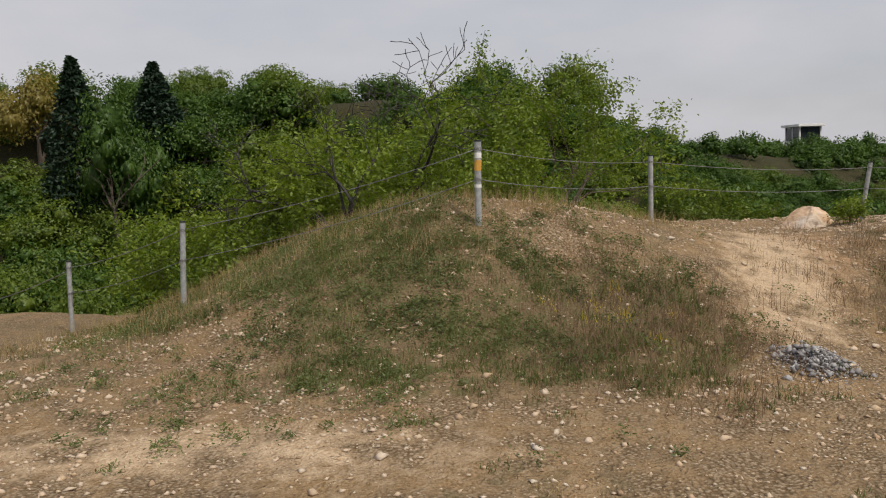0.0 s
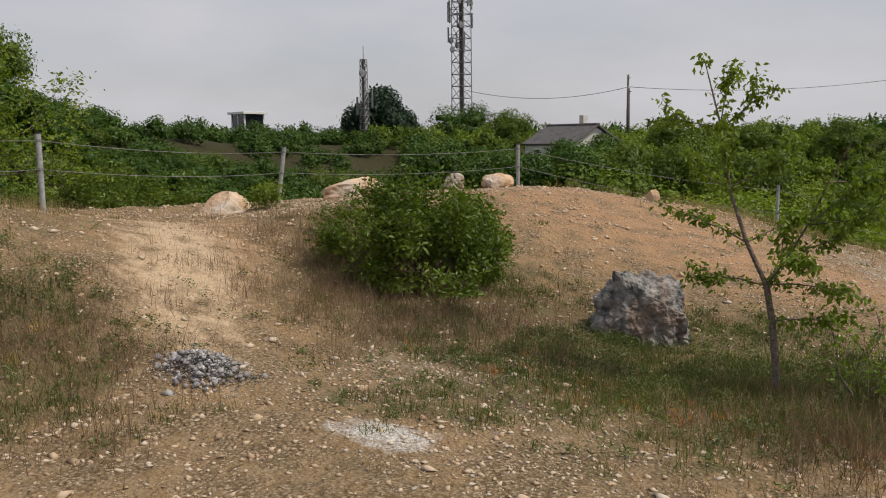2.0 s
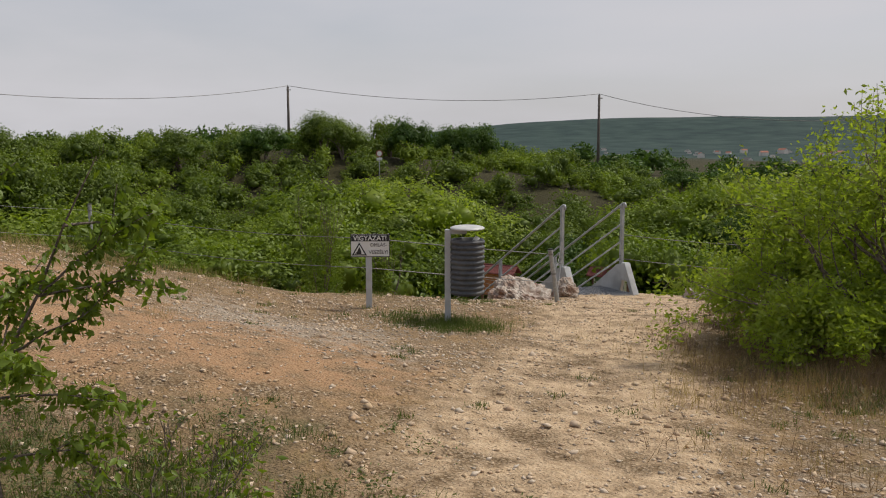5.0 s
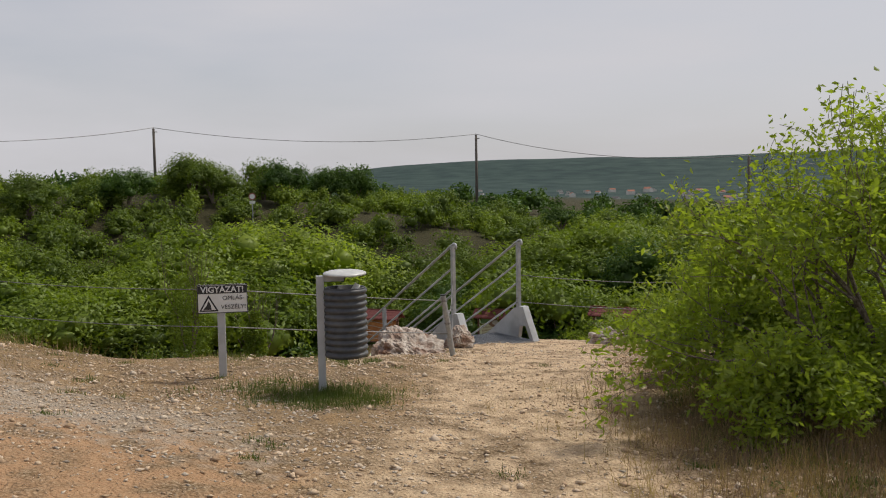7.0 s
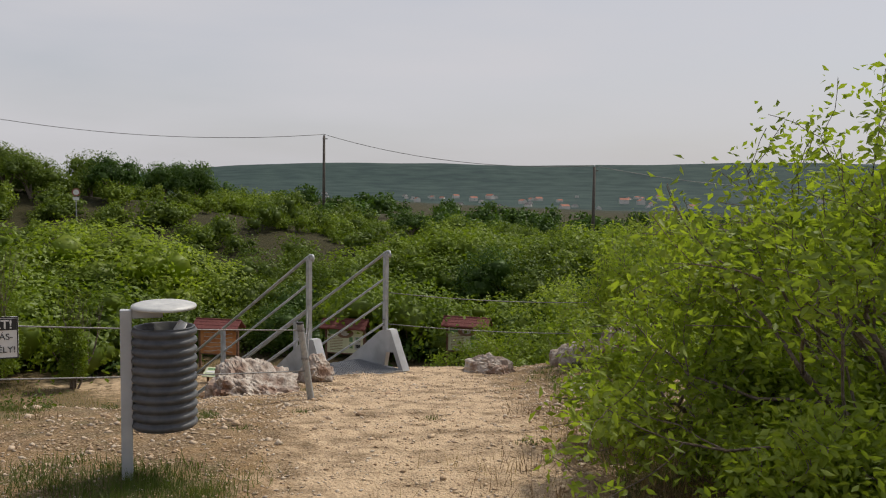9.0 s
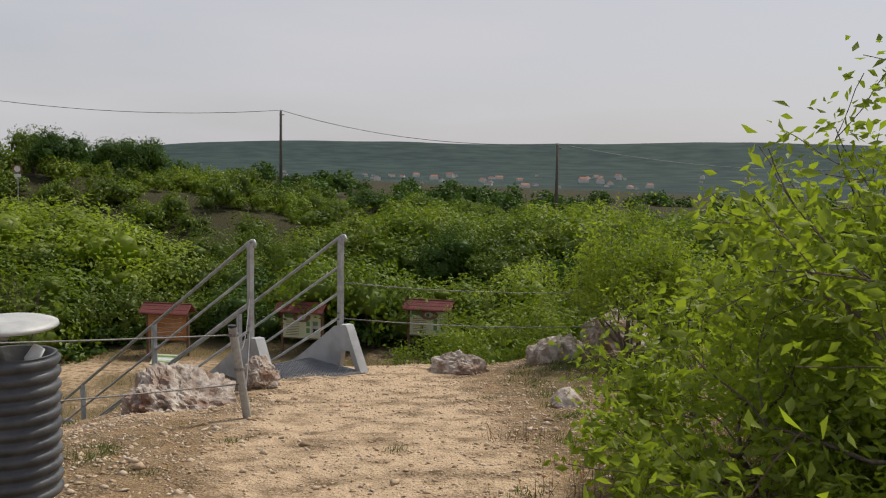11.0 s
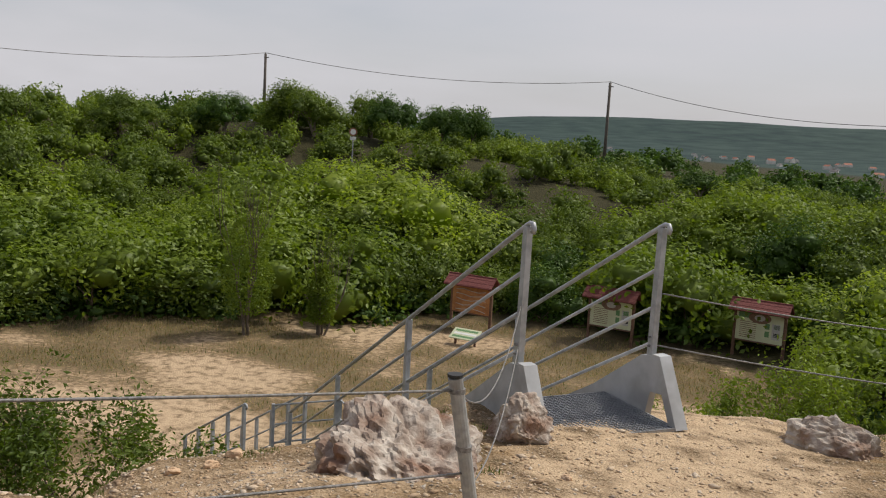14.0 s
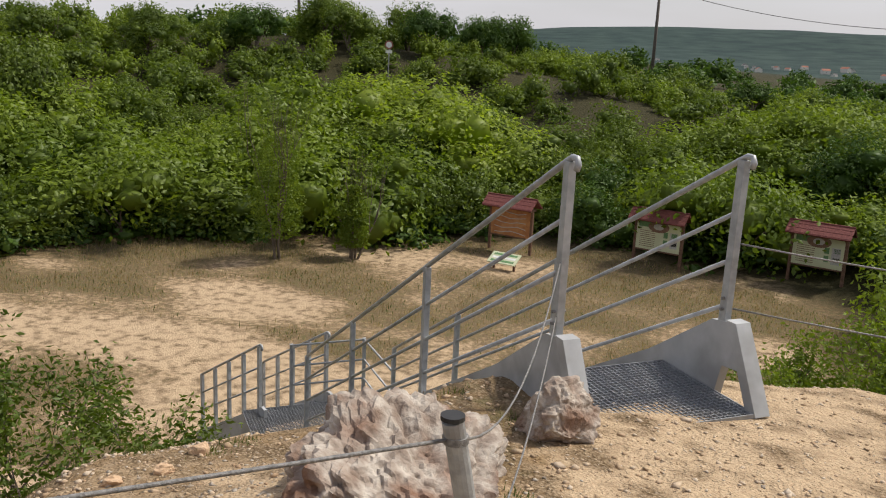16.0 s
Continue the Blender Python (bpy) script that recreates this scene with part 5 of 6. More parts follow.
def young_tree():
    """A young pear with a thin forked trunk, drooping side twigs and single leaves."""
    rng = np.random.default_rng(77)
    x, y = -0.80, -14.45
    z = ground_at(x, y)
    thing = empty("young_tree", pose(x, y, z - 0.06) @ Matrix.Diagonal((0.92, 0.92, 0.94, 1)), "young pear tree with a thin forked trunk and sparse leaves", "tree")
    segs, tw = [], []
    fork = Vector((-0.17, 0.05, 0.85))
    lead = [Vector((0, 0, 0)), Vector((-0.03, 0.01, 0.3)), Vector((-0.09, 0.03, 0.6)), fork]
    segs.append((lead, [0.030, 0.028, 0.025, 0.024]))
    main = [fork, fork + Vector((-0.15, -0.05, 0.3)), fork + Vector((-0.30, -0.09, 0.7)), fork + Vector((-0.36, -0.13, 1.15)), fork + Vector((-0.48, -0.2, 1.65))]
    segs.append((main, [0.02, 0.017, 0.013, 0.009, 0.004]))
    tw.append(main[2:] + [main[-1], main[-1]])
    right = [fork, fork + Vector((0.12, 0.06, 0.2)), fork + Vector((0.22, 0.15, 0.45)), fork + Vector((0.32, 0.22, 0.75)), fork + Vector((0.45, 0.3, 1.05))]
    segs.append((right, [0.014, 0.011, 0.008, 0.006, 0.003]))
    tw.append(right)
    for base, way, length in ((main[1], (-0.9, -0.35, 0.12), 0.62), (main[2], (0.7, 0.5, 0.45), 0.5), (main[3], (-0.8, -0.5, 0.35), 0.45), (main[3], (0.8, 0.6, 0.5), 0.42), (main[2], (-0.9, 0.2, 0.3), 0.5),
                              (right[2], (0.9, 0.5, 0.2), 0.55), (right[1], (0.4, -0.5, -0.1), 0.5), (right[3], (0.6, 0.9, 0.3), 0.4), (lead[2], (0.7, 0.3, 0.15), 0.5), (main[3], (-0.2, 0.3, 0.9), 0.5),
                              (lead[3], (-0.6, -0.6, 0.0), 0.55), (right[2], (0.3, 0.8, 0.6), 0.5), (main[1], (0.5, 0.7, 0.3), 0.6), (lead[3], (0.8, 0.5, 0.3), 0.6), (lead[3], (-0.3, 0.8, 0.4), 0.6), (right[1], (0.9, 0.2, 0.5), 0.5), (main[2], (0.2, -0.6, 0.5), 0.45)):
        grow(rng, base, way, length * 0.72, 0.008, 1, segs, tw, 0.5, 0.1, 3)
    wood_part(segs, M_BARK, thing)
    pts = []
    for t in tw:
        for _ in range(52):
            k = rng.integers(0, len(t) - 1)
            pts.append(np.array(t[k].lerp(t[k + 1], rng.uniform())) + rng.normal(0, 0.028, 3))
    v, t = leaf_cards(np.array(pts), 0.033, rng, 0.6, 1.7)
    tri_mesh("crown", v, t, M_LEAF, thing)


young_tree()


def floor_tree(x, y, height, width, seed, label):
    """A slim many-stemmed tree on the quarry floor."""
    rng = np.random.default_rng(seed)
    thing = empty("slim_tree", pose(x, y, land_at(x, y) - 0.1), label, "tree")
    segs, tw = [], []
    for k in range(4):
        a = 1.6 * k
        grow(rng, (0.12 * math.cos(a), 0.12 * math.sin(a), 0), (0.12 * math.cos(a), 0.12 * math.sin(a), 1), height * 0.55, 0.05, 3, segs, tw, 0.28, 0.5)
    wood_part(segs, M_BARK, thing)
    n = 5200
    h = rng.uniform(0.22, 1.0, n)
    r = width * 0.5 * (0.35 + 0.9 * np.sin(np.pi * np.clip(h, 0, 0.97)) ** 0.7) * rng.uniform(0.2, 1.0, n) ** 0.5 * (0.75 + 0.5 * vnoise(h * 6, h * 0 + seed, 5))
    a = rng.uniform(0, 6.283, n)
    v, t = leaf_cards(np.stack([r * np.cos(a), r * np.sin(a), h * height], -1), 0.075, rng, 0.4, 1.4)
    tri_mesh("crown", v, t, M_LEAF, thing)


floor_tree(-16.6, 20.3, 4.7, 1.7, 5, "slim light green tree with several stems on the quarry floor")
floor_tree(-14.2, 21.8, 2.9, 0.8, 6, "slim light green sapling at the edge of the quarry floor")


# ---- grass, herbs and loose stones ----
def blades(name, label, x, y, height, width, material, seed, bend=0.45, category="grass", zz=None):
    """Grass blades, each one bent-over triangle, joined in one mesh."""
    rng = np.random.default_rng(seed)
    n = len(x)
    z = (ground_z(x, y) if zz is None else zz) - 0.012
    a, b = rng.uniform(0, 2 * np.pi, n), rng.uniform(0, 2 * np.pi, n)
    h = height * rng.uniform(0.4, 1.3, n)
    lean = np.clip(np.abs(rng.normal(0, bend, n)), 0, 1.4)
    sx, sy = np.cos(a) * width * 0.5, np.sin(a) * width * 0.5
    v = np.stack([np.stack([x - sx, y - sy, z], -1), np.stack([x + sx, y + sy, z], -1),
                  np.stack([x + np.cos(b) * np.sin(lean) * h, y + np.sin(b) * np.sin(lean) * h, z + 0.012 + np.cos(lean) * h], -1)], 1)
    return tagged(tri_mesh(name, v.reshape(-1, 3), np.arange(3 * n).reshape(-1, 3), material), label, category, kind="stuff")


def scattered(n, seed, weight, lo=(-10.0, -25.0), hi=(4.9, 2.2), tuft=0.0, per=1):
    """Places on the terrace by a density function; with tuft, each is spread into a clump."""
    rng = np.random.default_rng(seed)
    xs, ys, have = [], [], 0
    while have < n:
        x, y = rng.uniform(lo[0], hi[0], 40000), rng.uniform(lo[1], hi[1], 40000)
        o, _ = rim_distance(x, y)
        keep = (rng.uniform(0, 1, 40000) < weight(x, y)) & (o < 1.8)
        xs.append(x[keep])
        ys.append(y[keep])
        have += keep.sum()
        if len(xs) > 60:
            break
    x, y = np.concatenate(xs)[:n], np.concatenate(ys)[:n]
    if tuft:
        x, y = np.repeat(x, per), np.repeat(y, per)
        x, y = x + rng.normal(0, tuft, len(x)), y + rng.normal(0, tuft, len(y))
    x, y = np.clip(x, lo[0], hi[0]), np.clip(y, lo[1], hi[1])
    return x, y


def patchy(x, y, seed, scale=1.6):
    return step(0.37, 0.58, fbm(x * scale, y * scale, seed))


def herbs(name, label, x, y, spread, height, leaf, per, material, seed, category="herb"):
    """Low leafy herbs: small leaves heaped in flat cushions on the ground, joined in one mesh."""
    rng = np.random.default_rng(seed)
    n = len(x)
    size = rng.uniform(0.5, 1.3, n)
    k = np.repeat(np.arange(n), per)
    r = np.abs(rng.normal(0, 0.5, len(k)))
    a = rng.uniform(0, 2 * np.pi, len(k))
    px, py = x[k] + spread * size[k] * r * np.cos(a), y[k] + spread * size[k] * r * np.sin(a)
    px, py = np.clip(px, -10.2, 4.8), np.clip(py, -24.9, 2.3)
    pz = ground_z(px, py) + height * size[k] * np.clip(1 - r * r * 0.6, 0.05, 1) * rng.uniform(0.1, 1.0, len(k))
    v, t = leaf_cards(np.stack([px, py, pz], -1), leaf, rng, -0.25, 2.2)
    return tagged(tri_mesh(name, v, t, material), label, category, kind="stuff")


x, y = scattered(1700, 231, lambda x, y: (0.95 * bump_at(x, y, -3.1, -20.2, 0.9, 1.25, 25) + 0.5 * bump_at(x, y, -4.6, -22.6, 1.3, 1.2) + 0.8 * bump_at(x, y, -1.5, -14.7, 1.2, 0.8, 15)) * patchy(x, y, 75, 2.2))
herbs("green_herbs", "low green herbs in flat cushions on the mound", x, y, 0.17, 0.08, 0.013, 46, M_HERB, 31)
x, y = scattered(330, 232, lambda x, y: 0.35 * step(0.3, 0.8, zone_grass(x, y)) * patchy(x, y, 77, 1.3))
herbs("green_herbs", "scattered low green herbs on the stony ground", x, y, 0.12, 0.05, 0.013, 40, M_HERB, 32)
x, y = scattered(3400, 201, lambda x, y: step(0.35, 0.8, zone_grass(x, y)) * patchy(x, y, 71), tuft=0.06, per=42)
blades("grass", "short green grass mats on the stony ground", x, y, 0.075, 0.007, M_GRASS, 1, 0.9)
x, y = scattered(1100, 202, lambda x, y: step(0.25, 0.75, zone_grass(x, y)) * (0.25 + 0.75 * patchy(x, y, 83, 1.1)), tuft=0.07, per=34)
blades("dry_grass", "dry straw-coloured grass on the bank", x, y, 0.065, 0.006, M_DRY, 2, 1.3)
x, y = scattered(480, 212, lambda x, y: step(0.3, 0.75, zone_grass(x, y)) * (0.2 + 0.8 * patchy(x, y, 87, 1.3)), tuft=0.07, per=34)
blades("dead_stems", "brown withered herbs among the grass", x, y, 0.08, 0.007, M_HEATH, 12, 1.0, "herb")
x, y = scattered(620, 203, lambda x, y: 0.9 * bump_at(x, y, -5.4, -21.2, 1.0, 1.6) + 0.8 * bump_at(x, y, -5.4, -23.5, 1.5, 1.5) + 0.7 * bump_at(x, y, -7.5, -7.8, 1.6, 1.6) + 0.5 * bump_at(x, y, -7.3, -18.6, 1, 0.8) , tuft=0.12, per=26)
blades("tall_dry_grass", "tall dry grass along the edge of the bank", x, y, 0.20, 0.005, M_DRY, 3, 0.7)
x, y = scattered(420, 204, lambda x, y: bump_at(x, y, -1.18, -7.75, 0.38, 0.25) + 0.7 * bump_at(x, y, -0.7, -14.4, 0.7, 0.6), tuft=0.09, per=36)
blades("grass", "longer green grass round the posts and the young tree", x, y, 0.11, 0.006, M_GRASS, 4, 0.8)
x, y = scattered(800, 205, lambda x, y: 0.8 * bump_at(x, y, -3.0, -18.9, 0.7, 0.6) + 0.9 * bump_at(x, y, -4.4, -15.7, 1.2, 0.6) + 0.9 * bump_at(x, y, -0.1, -14.8, 0.6, 0.5) + 0.9 * bump_at(x, y, 2.9, -8.6, 0.6, 1.4), tuft=0.12, per=40)
x2, y2 = scattered(240, 215, lambda x, y: 0.9 * bump_at(x, y, 2.5, -8.8, 0.6, 1.4), tuft=0.14, per=40)
blades("dry_grass", "dry pale grass under the large shrub", x2, y2, 0.15, 0.005, M_DRY, 15, 1.0)
blades("dead_stems", "brownish purple dead herb stems in tangled clumps", x, y, 0.20, 0.005, M_HEATH, 5, 0.9, "herb")
x, y = scattered(420, 206, lambda x, y: 0.10 * (1 - path_line(x, y)) * (1 - zone_orange(x, y)), tuft=0.05, per=60)
blades("grass", "scattered small green weeds on the gravel", x, y, 0.05, 0.009, M_GRASS, 6, 1.1)
x, y = scattered(50, 207, lambda x, y: bump_at(x, y, -1.1, -15.5, 0.8, 0.22, 20), tuft=0.03, per=14)
blades("rusty_spurge", "rusty orange flowering herbs in the grass", x, y, 0.06, 0.009, M_FLOWER_O, 7, 0.8, "flower")
x, y = scattered(9, 208, lambda x, y: bump_at(x, y, -3.3, -19.4, 0.2, 0.3), tuft=0.05, per=18)
blades("yellow_flowers", "small yellow flowering herbs in the grass", x, y, 0.10, 0.007, M_FLOWER_Y, 8, 0.6, "flower")

rng = np.random.default_rng(310)
x, y = rng.uniform(-27, 6, 160000), rng.uniform(3, 30, 160000)
keep = (pit_distance(x, y) < 0.8) & (rim_distance(x, y)[0] > 3) & (rng.uniform(0, 1, 160000) < step(0.35, 0.9, zone_grass(x, y)))
x, y = x[keep][:24000], y[keep][:24000]
blades("dry_grass", "thin dry grass patches on the quarry floor", x, y, 0.15, 0.022, M_DRY, 21, 0.8, zz=land(x, y))
blades("grass", "thin green grass patches on the quarry floor", x[::3] + 0.1, y[::3] + 0.1, 0.14, 0.025, M_GRASS, 22, 0.8, zz=land(x[::3] + 0.1, y[::3] + 0.1))

rng = np.random.default_rng(301)
x, y = scattered(62000, 302, lambda x, y: 0.25 + 0.75 * step(0.40, 0.62, fbm(x * 0.9, y * 0.9, 91)) * (1 - 0.55 * path_line(x, y)) * (1 - 0.7 * step(0.4, 0.8, zone_grass(x, y))))
pebbles("loose_gravel", "loose ochre and grey limestone gravel", x, y, ground_z(x, y), 0.007 + 0.022 * rng.uniform(0, 1, len(x)) ** 2.5, M_GRAVEL, 1, 0.5)
x, y = scattered(5600, 303, lambda x, y: (0.2 + step(0.45, 0.62, fbm(x * 0.8, y * 0.8, 95))) * (1 - 0.8 * path_line(x, y)) * (1 - 0.8 * step(0.4, 0.8, zone_grass(x, y))))
pebbles("broken_stones", "scattered broken limestone pieces", x, y, ground_z(x, y), 0.016 + 0.038 * rng.uniform(0, 1, len(x)) ** 2.5, M_GRAVEL, 2, 0.5)
x, y = scattered(7000, 304, lambda x, y: zone_pale(x, y) + 0.8 * bump_at(x, y, -1.9, -3.2, 0.9, 0.8) + 0.8 * bump_at(x, y, -1.6, -8.6, 1.2, 0.8))
pebbles("pale_gravel", "pale limestone chips strewn over the ground", x, y, ground_z(x, y), 0.007 + 0.020 * rng.uniform(0, 1, len(x)) ** 3, M_PALE_GRAVEL, 3, 0.42)
x, y = rng.normal(-2.5, 0.18, 1500), rng.normal(-17.88, 0.13, 1500)
heap = np.exp(-((x + 2.5) ** 2 + (y + 17.88) ** 2) / 0.07)
pebbles("stone_heap", "heap of sooty grey and white stones", x, y, ground_z(x, y) + heap * rng.uniform(0, 0.14, 1500), 0.007 + 0.036 * rng.uniform(0, 1, 1500) ** 6, M_ASH_STONE, 4, 0.7)
x, y = rng.normal(-1.05, 0.24, 90), rng.normal(-17.3, 0.18, 90)
pebbles("ash_patch", "white ash and charred bits of an old fire", x, y, ground_z(x, y), 0.004 + 0.014 * rng.uniform(0, 1, 90) ** 3, M_ASH_STONE, 5, 0.4)


# ---- far things: masts, poles, buildings, big trees ----
def lattice(name, label, x, y, z, height, w0, w1, bays, dishes=0):
    """A three- or four-legged lattice mast with horizontal and diagonal members."""
    thing = empty(name, pose(x, y, z, 0, 0, 25), label, "mast")

    def corner(k, f):
        a = math.pi / 4 + k * math.pi / 2
        w = (w0 + (w1 - w0) * f) * 0.7071
        return Vector((w * math.cos(a), w * math.sin(a), height * f))

    for k in range(4):
        part("leg", tube([corner(k, 0), corner(k, 1)], 0.05 if w0 > 0.8 else 0.03, 5), M_MAST, thing)
    braces = bmesh.new()
    for b in range(bays):
        f0, f1 = b / bays, (b + 1) / bays
        for k in range(4):
            tube_into(braces, [corner(k, f0), corner((k + 1) % 4, f1)], 0.04, 4)
            tube_into(braces, [corner(k, f1), corner((k + 1) % 4, f1)], 0.04, 4)
    part("bracing", braces, M_MAST, thing)
    part("ladder", box((0.35, 0.10, height), pose(0, 0, height / 2)), M_POLE, thing)
    rng = np.random.default_rng(5)
    for k in range(dishes):
        a, f = rng.uniform(0, 6.28), rng.uniform(0.35, 0.98)
        r = w0 * 0.75 + 0.25
        if k % 3 == 0:
            d = lathe([(0.02, 0), (0.28, 0.04), (0.34, 0.12), (0.33, 0.2), (0.02, 0.22)], 16)
            bmesh.ops.transform(d, verts=d.verts, matrix=pose(r * math.cos(a), r * math.sin(a), height * f, 0, 90, 0) @ pose(0, 0, 0, 0, 0, math.degrees(a)))
            part("dish", d, M_MAST, thing, "grey dish antenna")
        else:
            part("antenna", box((0.16, 0.12, 1.5), pose(r * math.cos(a), r * math.sin(a), height * f, 0, 0, math.degrees(a)), 0.02), M_MAST, thing, "slim panel antenna")
            part("antenna_arm", tube([(0, 0, height * f), (r * math.cos(a), r * math.sin(a), height * f)], 0.03, 5), M_MAST, thing)
    part("spire", tube([(0, 0, height), (0, 0, height * 1.14)], 0.03, 5), M_MAST, thing)


lattice("radio_mast", "tall grey lattice radio mast with many antennas", -73.6, 27.4, 3.0, 24.0, 1.5, 1.3, 20, 54)
lattice("antenna_mast", "slim grey lattice antenna mast", -64.8, 12.3, 1.0, 8.2, 0.62, 0.42, 14, 3)


def utility_pole(x, y, top, label="dark wooden utility pole carrying one cable"):
    z = land_at(x, y) - 0.3
    thing = empty("utility_pole", pose(x, y, z), label, "utility pole", "poles of the power line")
    part("pole", tube([(0, 0, 0), (0, 0, top - z)], [0.17, 0.12], 10), M_POLE, thing, smooth=True)
    part("insulator", lathe([(0.02, 0), (0.06, 0.02), (0.05, 0.08), (0.07, 0.1), (0.03, 0.16)], 10), M_LID, thing).location = (0, 0, top - z)
    part("bracket", box((0.5, 0.08, 0.08), pose(0.1, 0, top - z - 0.35)), M_POLE, thing)
    return Vector((x, y, top + 0.1))


LINE = [utility_pole(-76, 52, 9.8), utility_pole(-59.5, 37.2, 7.05), utility_pole(-44.06, 67.9, 8.87), utility_pole(-11.33, 74.5, 7.7), utility_pole(14.2, 64.2, 4.55), utility_pole(44, 58, 3.0)]
for a, b in zip(LINE[1:], LINE[2:]):
    tagged(mesh_object("power_cable", tube(sagging(a, b, 1.1, 20), 0.028, 5), M_CABLE, True), "thin dark overhead cable between utility poles", "cable", "cables of the power line")
tagged(mesh_object("power_cable", tube(sagging(LINE[1], (-73.6, 27.4, 7.5), 1.0, 20), 0.028, 5), M_CABLE, True), "thin dark overhead cable between utility poles", "cable", "cables of the power line")


def gabled_house(name, label, x, y, z, size, turn, wall, tiles, eaves, ridge, windows=2, chimney=True, group=""):
    thing = empty(name, pose(x, y, z, 0, 0, turn), label, "house", group)
    lx, ly = size
    part("wall", prism([(-ly / 2, -1.5), (ly / 2, -1.5), (ly / 2, eaves), (0, ridge - 0.12), (-ly / 2, eaves)], Matrix(((0, 0, 1, 0), (1, 0, 0, 0), (0, 1, 0, 0), (0, 0, 0, 1))), lx), wall, thing)
    rise = ridge - eaves
    ln = math.hypot(ly / 2, rise) + 0.35
    ang = math.degrees(math.atan2(rise, ly / 2))
    for s in (-1, 1):
        c = pose(0, s * ly / 4, (eaves + ridge) / 2 + 0.05, -s * ang)
        part("roof", box((lx + 0.5, ln, 0.14), c, 0.02), tiles, thing)
    for k in range(windows):
        wx = -lx / 2 + lx * (k + 0.7) / (windows + 0.4)
        w = part("window", box((0.9, 0.06, 1.0), pose(wx, -ly / 2 - 0.02, eaves * 0.55)), M_WHITE, thing)
        part("pane", box((0.76, 0.05, 0.86), pose(wx, -ly / 2 - 0.045, eaves * 0.55)), M_GLASS, w)
        w = part("window", box((0.06, 0.9, 1.0), pose(lx / 2 + 0.02, -ly / 4 + k * ly / 2.2, eaves * 0.55)), M_WHITE, thing)
        part("pane", box((0.05, 0.76, 0.86), pose(lx / 2 + 0.045, -ly / 4 + k * ly / 2.2, eaves * 0.55)), M_GLASS, w)
    if chimney:
        part("chimney", box((0.45, 0.45, 1.1), pose(lx * 0.18, 0.3, ridge + 0.25), 0.02), wall, thing)
    return thing


gabled_house("house", "cream house with a dark tiled roof beyond the scrub", -48.6, 21.8, 0.1, (5.4, 4.6), 2, M_WALL, M_TILE, 1.9, 3.2)


def watch_hut():
    z = land_at(-77.9, 6.2) + 0.2
    thing = empty("glazed_hut", pose(-77.9, 6.2, 3.3, 0, 0, 12), "small flat-roofed glazed hut on the plateau", "hut")
    part("floor_slab", box((2.9, 2.4, 0.25), pose(0, 0, 0.1), 0.02), M_WALL, thing)
    part("plinth", box((2.5, 2.0, 3.0), pose(0, 0, -1.45)), M_WALL, thing)
    part("roof", box((3.1, 2.6, 0.22), pose(0, 0, 1.78), 0.02), M_WHITE, thing)
    for sx in (-1, 0, 1):
        for sy in (-1, 1):
            part("mullion", box((0.12, 0.12, 1.5), pose(sx * 1.2, sy * 1.0, 0.95), 0.005), M_WHITE, thing)
    for s in (-1, 1):
        part("pane", box((2.3, 0.03, 1.3), pose(0, s * 0.98, 0.98)), M_GLASS, thing)
        part("pane", box((0.03, 1.85, 1.3), pose(s * 1.18, 0, 0.98)), M_GLASS, thing)
        part("sill", box((2.6, 0.1, 0.22), pose(0, s * 1.03, 0.32), 0.01), M_WHITE, thing)


watch_hut()


def road_sign():
    x, y = -24.5, 46.5
    z = land_at(x, y)
    thing = empty("road_sign", pose(x, y, z, 0, 0, 22), "small round sign on a pole above the scrub", "sign")
    part("pole", tube([(0, 0, 0), (0, 0, 2.1 - z)], 0.04, 8), M_POST, thing)
    d = lathe([(0.01, 0), (0.28, 0), (0.28, 0.02), (0.01, 0.02)], 24)
    bmesh.ops.transform(d, verts=d.verts, matrix=pose(0, -0.05, 1.85 - z, 90))
    part("disc", d, M_RED_TILE, thing, "red-rimmed round disc")
    e = lathe([(0.01, 0), (0.19, 0), (0.19, 0.01), (0.01, 0.01)], 24)
    bmesh.ops.transform(e, verts=e.verts, matrix=pose(0, -0.074, 1.85 - z, 90))
    part("disc_field", e, M_WHITE, thing)
    part("plate", box((0.42, 0.02, 0.2), pose(0, -0.05, 1.42 - z)), M_WHITE, thing)


road_sign()


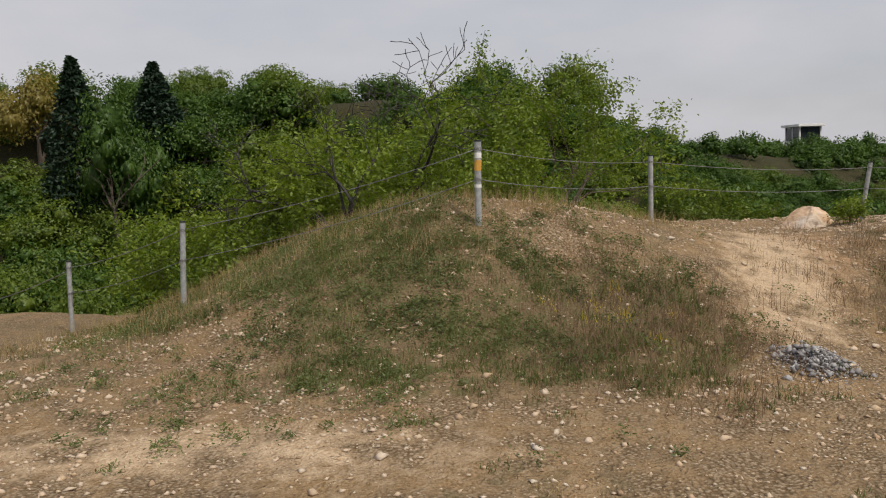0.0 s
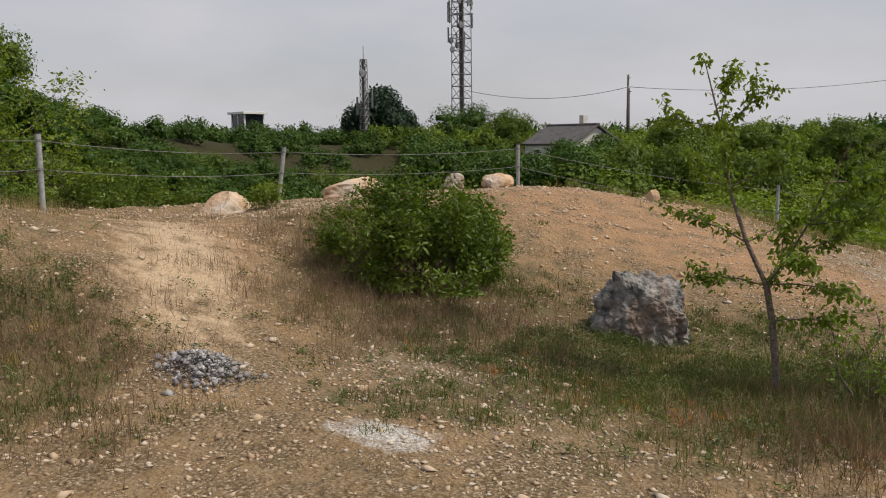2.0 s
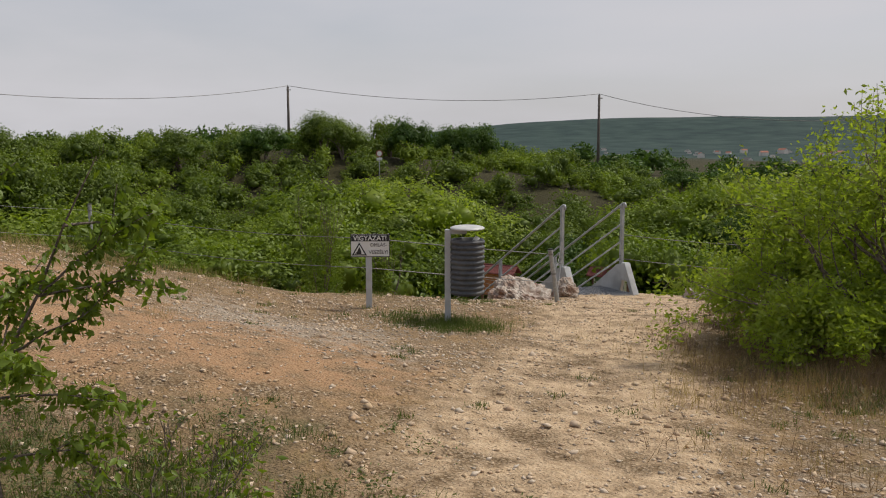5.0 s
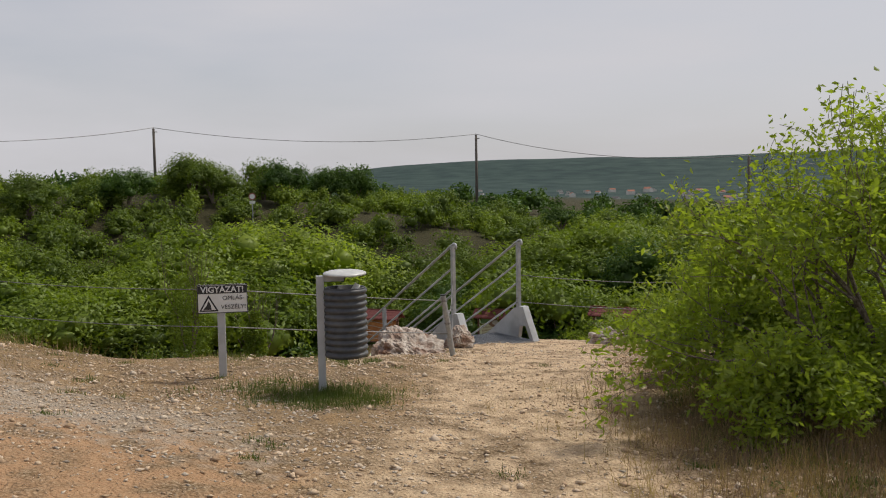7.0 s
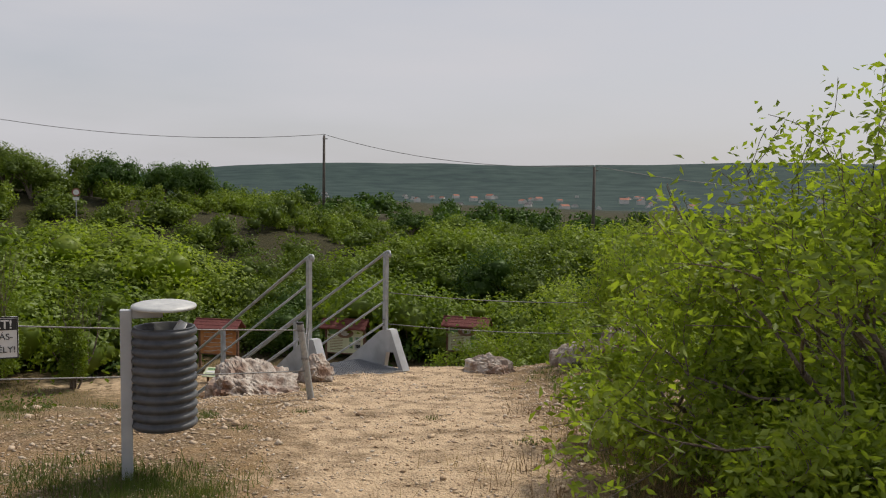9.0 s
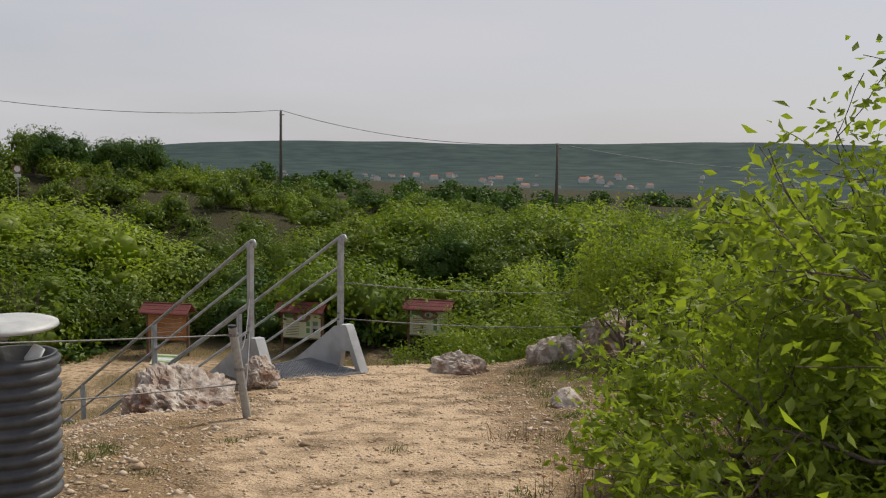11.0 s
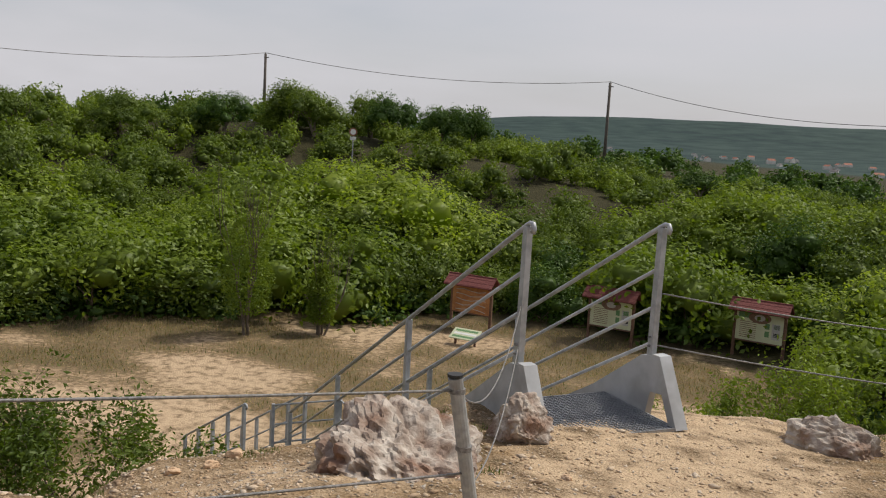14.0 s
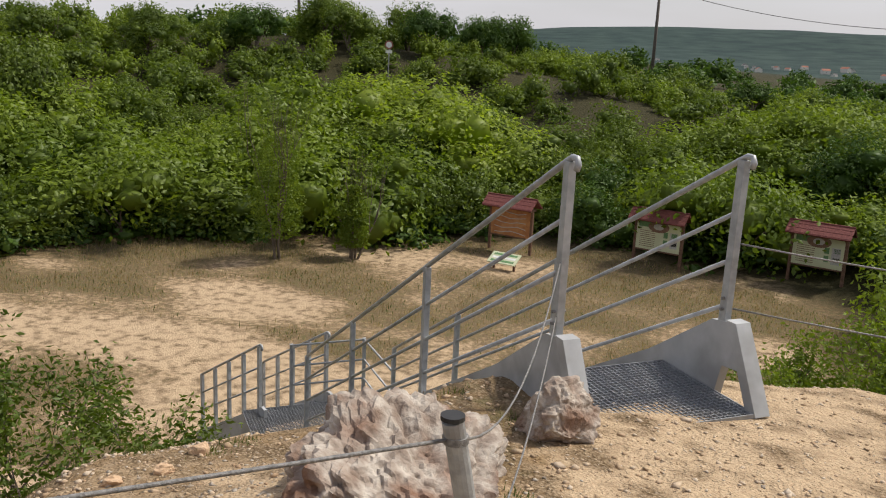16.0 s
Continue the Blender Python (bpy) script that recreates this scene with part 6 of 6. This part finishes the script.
def big_tree(name, label, x, y, z, height, width, material, seed, conifer=False, count=5200, leaf=0.11):
    rng = np.random.default_rng(seed)
    thing = empty(name, pose(x, y, z), label, "tree")
    segs, tw = [], []
    if conifer:
        segs.append(([Vector((0, 0, height * k / 4)) for k in range(5)], [0.22, 0.18, 0.13, 0.08, 0.02]))
        h = rng.uniform(0.06, 1.0, count)
        a = rng.uniform(0, 6.283, count)
        tier = 0.72 + 0.28 * np.abs(((h * 9 + 1.3 * vnoise(a * 2, h * 3, 3)) % 1.0) - 1)
        r = width * 0.5 * (1 - h) ** 0.75 * tier * rng.uniform(0.35, 1.05, count) ** 0.5 * (0.8 + 0.45 * vnoise(a * 1.6, h * 5, seed))
        p = np.stack([r * np.cos(a), r * np.sin(a), h * height], -1)
    else:
        for k in range(3):
            grow(rng, (0, 0, 0), (rng.normal(0, 0.25), rng.normal(0, 0.25), 1), height * 0.30, 0.14, 2, segs, tw, 0.5, 0.2)
        v, t = clump_mesh(seed, count, leaf * 2.0 / width, 0.9, 26)
        v = v * np.array([width * 0.5, width * 0.5, height * 0.50]) * 1.15 + np.array([0, 0, height * 0.25])
    wood_part(segs, M_BARK, thing, thin=0.01)
    if conifer:
        v, t = leaf_cards(p, leaf * 1.5, rng, 0.3, 1.4)
    tri_mesh("crown", v, t, material, thing)


big_tree("evergreen_tree", "broad dark evergreen behind the antenna mast", -68.9, 15.2, 0.2, 7.6, 6.8, M_NEEDLE, 1, False, 16000, 0.20)
big_tree("conifer", "dark pointed spruce on the wooded hillside", -44.0, -40.3, land_at(-44.0, -40.3) - 0.2, 9.0 - land_at(-44.0, -40.3), 5.6, M_NEEDLE, 2, True, 9000, 0.13)
big_tree("conifer", "dark pointed spruce on the wooded hillside", -40.4, -43.2, land_at(-40.4, -43.2) - 0.2, 9.0 - land_at(-40.4, -43.2), 5.6, M_NEEDLE, 3, True, 8000, 0.13)
big_tree("tree", "golden-leaved tree on the wooded hillside", -46.0, -48.5, land_at(-46.0, -48.5) - 0.2, 6.6, 5.2, M_LEAF_AUTUMN, 4, False, 6000, 0.11)
big_tree("tree", "round green tree on the wooded hillside", -38.6, -40.1, land_at(-38.6, -40.1) - 0.2, 8.2 - land_at(-38.6, -40.1), 5.6, M_LEAF_DARK, 5, False, 5200, 0.10)
big_tree("tree", "round green tree beside the radio mast", -66.5, 23.0, land_at(-66.5, 23.0) - 0.2, 5.2, 5.6, M_LEAF_DARK, 6, False, 5200, 0.12)
big_tree("tree", "grey-green tree beside the radio mast", -62.0, 25.5, land_at(-62.0, 25.5) - 0.2, 4.6, 4.6, M_LEAF_MID, 7, False, 5200, 0.11)
big_tree("tree", "dark round tree standing above the scrub", -20.8, 61.5, land_at(-20.8, 61.5) - 0.2, 4.6, 4.4, M_LEAF_DARK, 8, False, 5200, 0.12)
big_tree("tree", "green tree by the utility pole", -32.0, 52.0, land_at(-32.0, 52.0) - 0.2, 4.2, 5.0, M_LEAF_MID, 9, False, 5200, 0.12)
big_tree("tree", "round green tree on the plateau's edge", -47.0, 30.5, land_at(-47.0, 30.5) - 0.2, 4.0, 4.6, M_LEAF_MID, 10, False, 5200, 0.12)


def hillside_wood():
    """Broad trees that close the wooded hillside beyond the pit."""
    rng = np.random.default_rng(63)
    before = set(scene.objects)
    big_tree("tree", "leafy tree in the wood on the hillside", -40, -30, land_at(-40, -30) - 0.2, 5.0, 5.0, M_LEAF_DARK, 61, False, 4200, 0.13)
    big_tree("tree", "leafy tree in the wood on the hillside", -42, -33, land_at(-42, -33) - 0.2, 5.4, 5.2, M_LEAF_MID, 62, False, 4200, 0.13)
    models = [o for o in scene.objects if o not in before and o.parent is None]
    for o in models:
        o["group"] = "trees of the hillside wood"
    for k in range(130):
        x, y = rng.uniform(-60, -33) if k < 44 else rng.uniform(-42, -24), rng.uniform(-56, -16) if k < 84 else rng.uniform(-62, -36)
        s = rng.uniform(0.65, 1.0) if k < 44 else rng.uniform(0.65, 0.95)
        copy_thing(models[k % 2], pose(x, y, land_at(x, y) - 0.25, 0, 0, rng.uniform(0, 360)) @ Matrix.Diagonal((s, s, s * rng.uniform(0.8, 1.1), 1)))


hillside_wood()
for hx, hy, hh, hw in ((-43.5, 11.5, 6.4, 5.0), (-41.2, 15.2, 6.2, 5.2), (-39.0, 18.4, 6.0, 5.2), (-36.5, 21.5, 6.0, 5.4), (-45.5, 8.0, 6.2, 5.0), (-44.6, 19.8, 6.0, 4.6), (-43.2, 16.9, 6.0, 4.4), (-45.4, 22.4, 6.0, 4.4), (-33.5, 24.5, 6.0, 5.0)):
    big_tree("tree", "dark leafy tree standing before the far house", hx, hy, land_at(hx, hy) - 0.2, 3.1 - land_at(hx, hy), hw, M_LEAF_DARK if hx < -40 else M_LEAF_MID, int(-hx * 10), False, 8000, 0.13)

for hx, hy, hh, hw, hm in ((-39.0, 41.0, 3.8, 4.6, M_LEAF_MID), (-34.5, 46.0, 4.2, 4.6, M_LEAF_DARK), (-29.5, 50.5, 4.4, 4.8, M_LEAF_MID), (-25.0, 54.5, 4.6, 4.4, M_LEAF_DARK), (-23.0, 60.5, 4.4, 4.0, M_LEAF_DARK), (-28.0, 57.5, 4.6, 4.6, M_LEAF_MID), (-43.5, 36.0, 3.8, 4.4, M_LEAF_MID), (-2.0, 60.0, 3.0, 3.8, M_LEAF_DARK), (6.0, 58.0, 2.8, 3.6, M_LEAF_MID)):
    big_tree("tree", "leafy green tree along the rim of the quarry", hx, hy, land_at(hx, hy) - 0.2, hh, hw, hm, int(hy * 7 + 400), False, 4200, 0.10)


def town():
    """Small houses on the foot of the far hills, some pale, some red-roofed."""
    rng = np.random.default_rng(9)
    models = []
    for k in range(4):
        models.append(gabled_house("far_house", "tiny far-off house with a pale wall in the valley", 0, 0, 0, (13, 9), 0, M_WALL, M_RED_TILE if k % 2 else M_TILE, 3.2 + k, 6.0 + k, 1, False, "houses of the far town"))
    used = set()
    for k in range(110):
        a, r = radians(rng.uniform(-16, 48)), rng.uniform(900, 1350)
        x, y = r * math.sin(a), r * math.cos(a)
        j = int(rng.integers(0, 4))
        m = pose(x, y, land_at(x, y) - 0.3, 0, 0, rng.uniform(0, 180)) @ Matrix.Scale(rng.uniform(0.55, 0.95), 4)
        if j in used:
            copy_thing(models[j], m)
        else:
            models[j].matrix_basis = m
            used.add(j)


town()
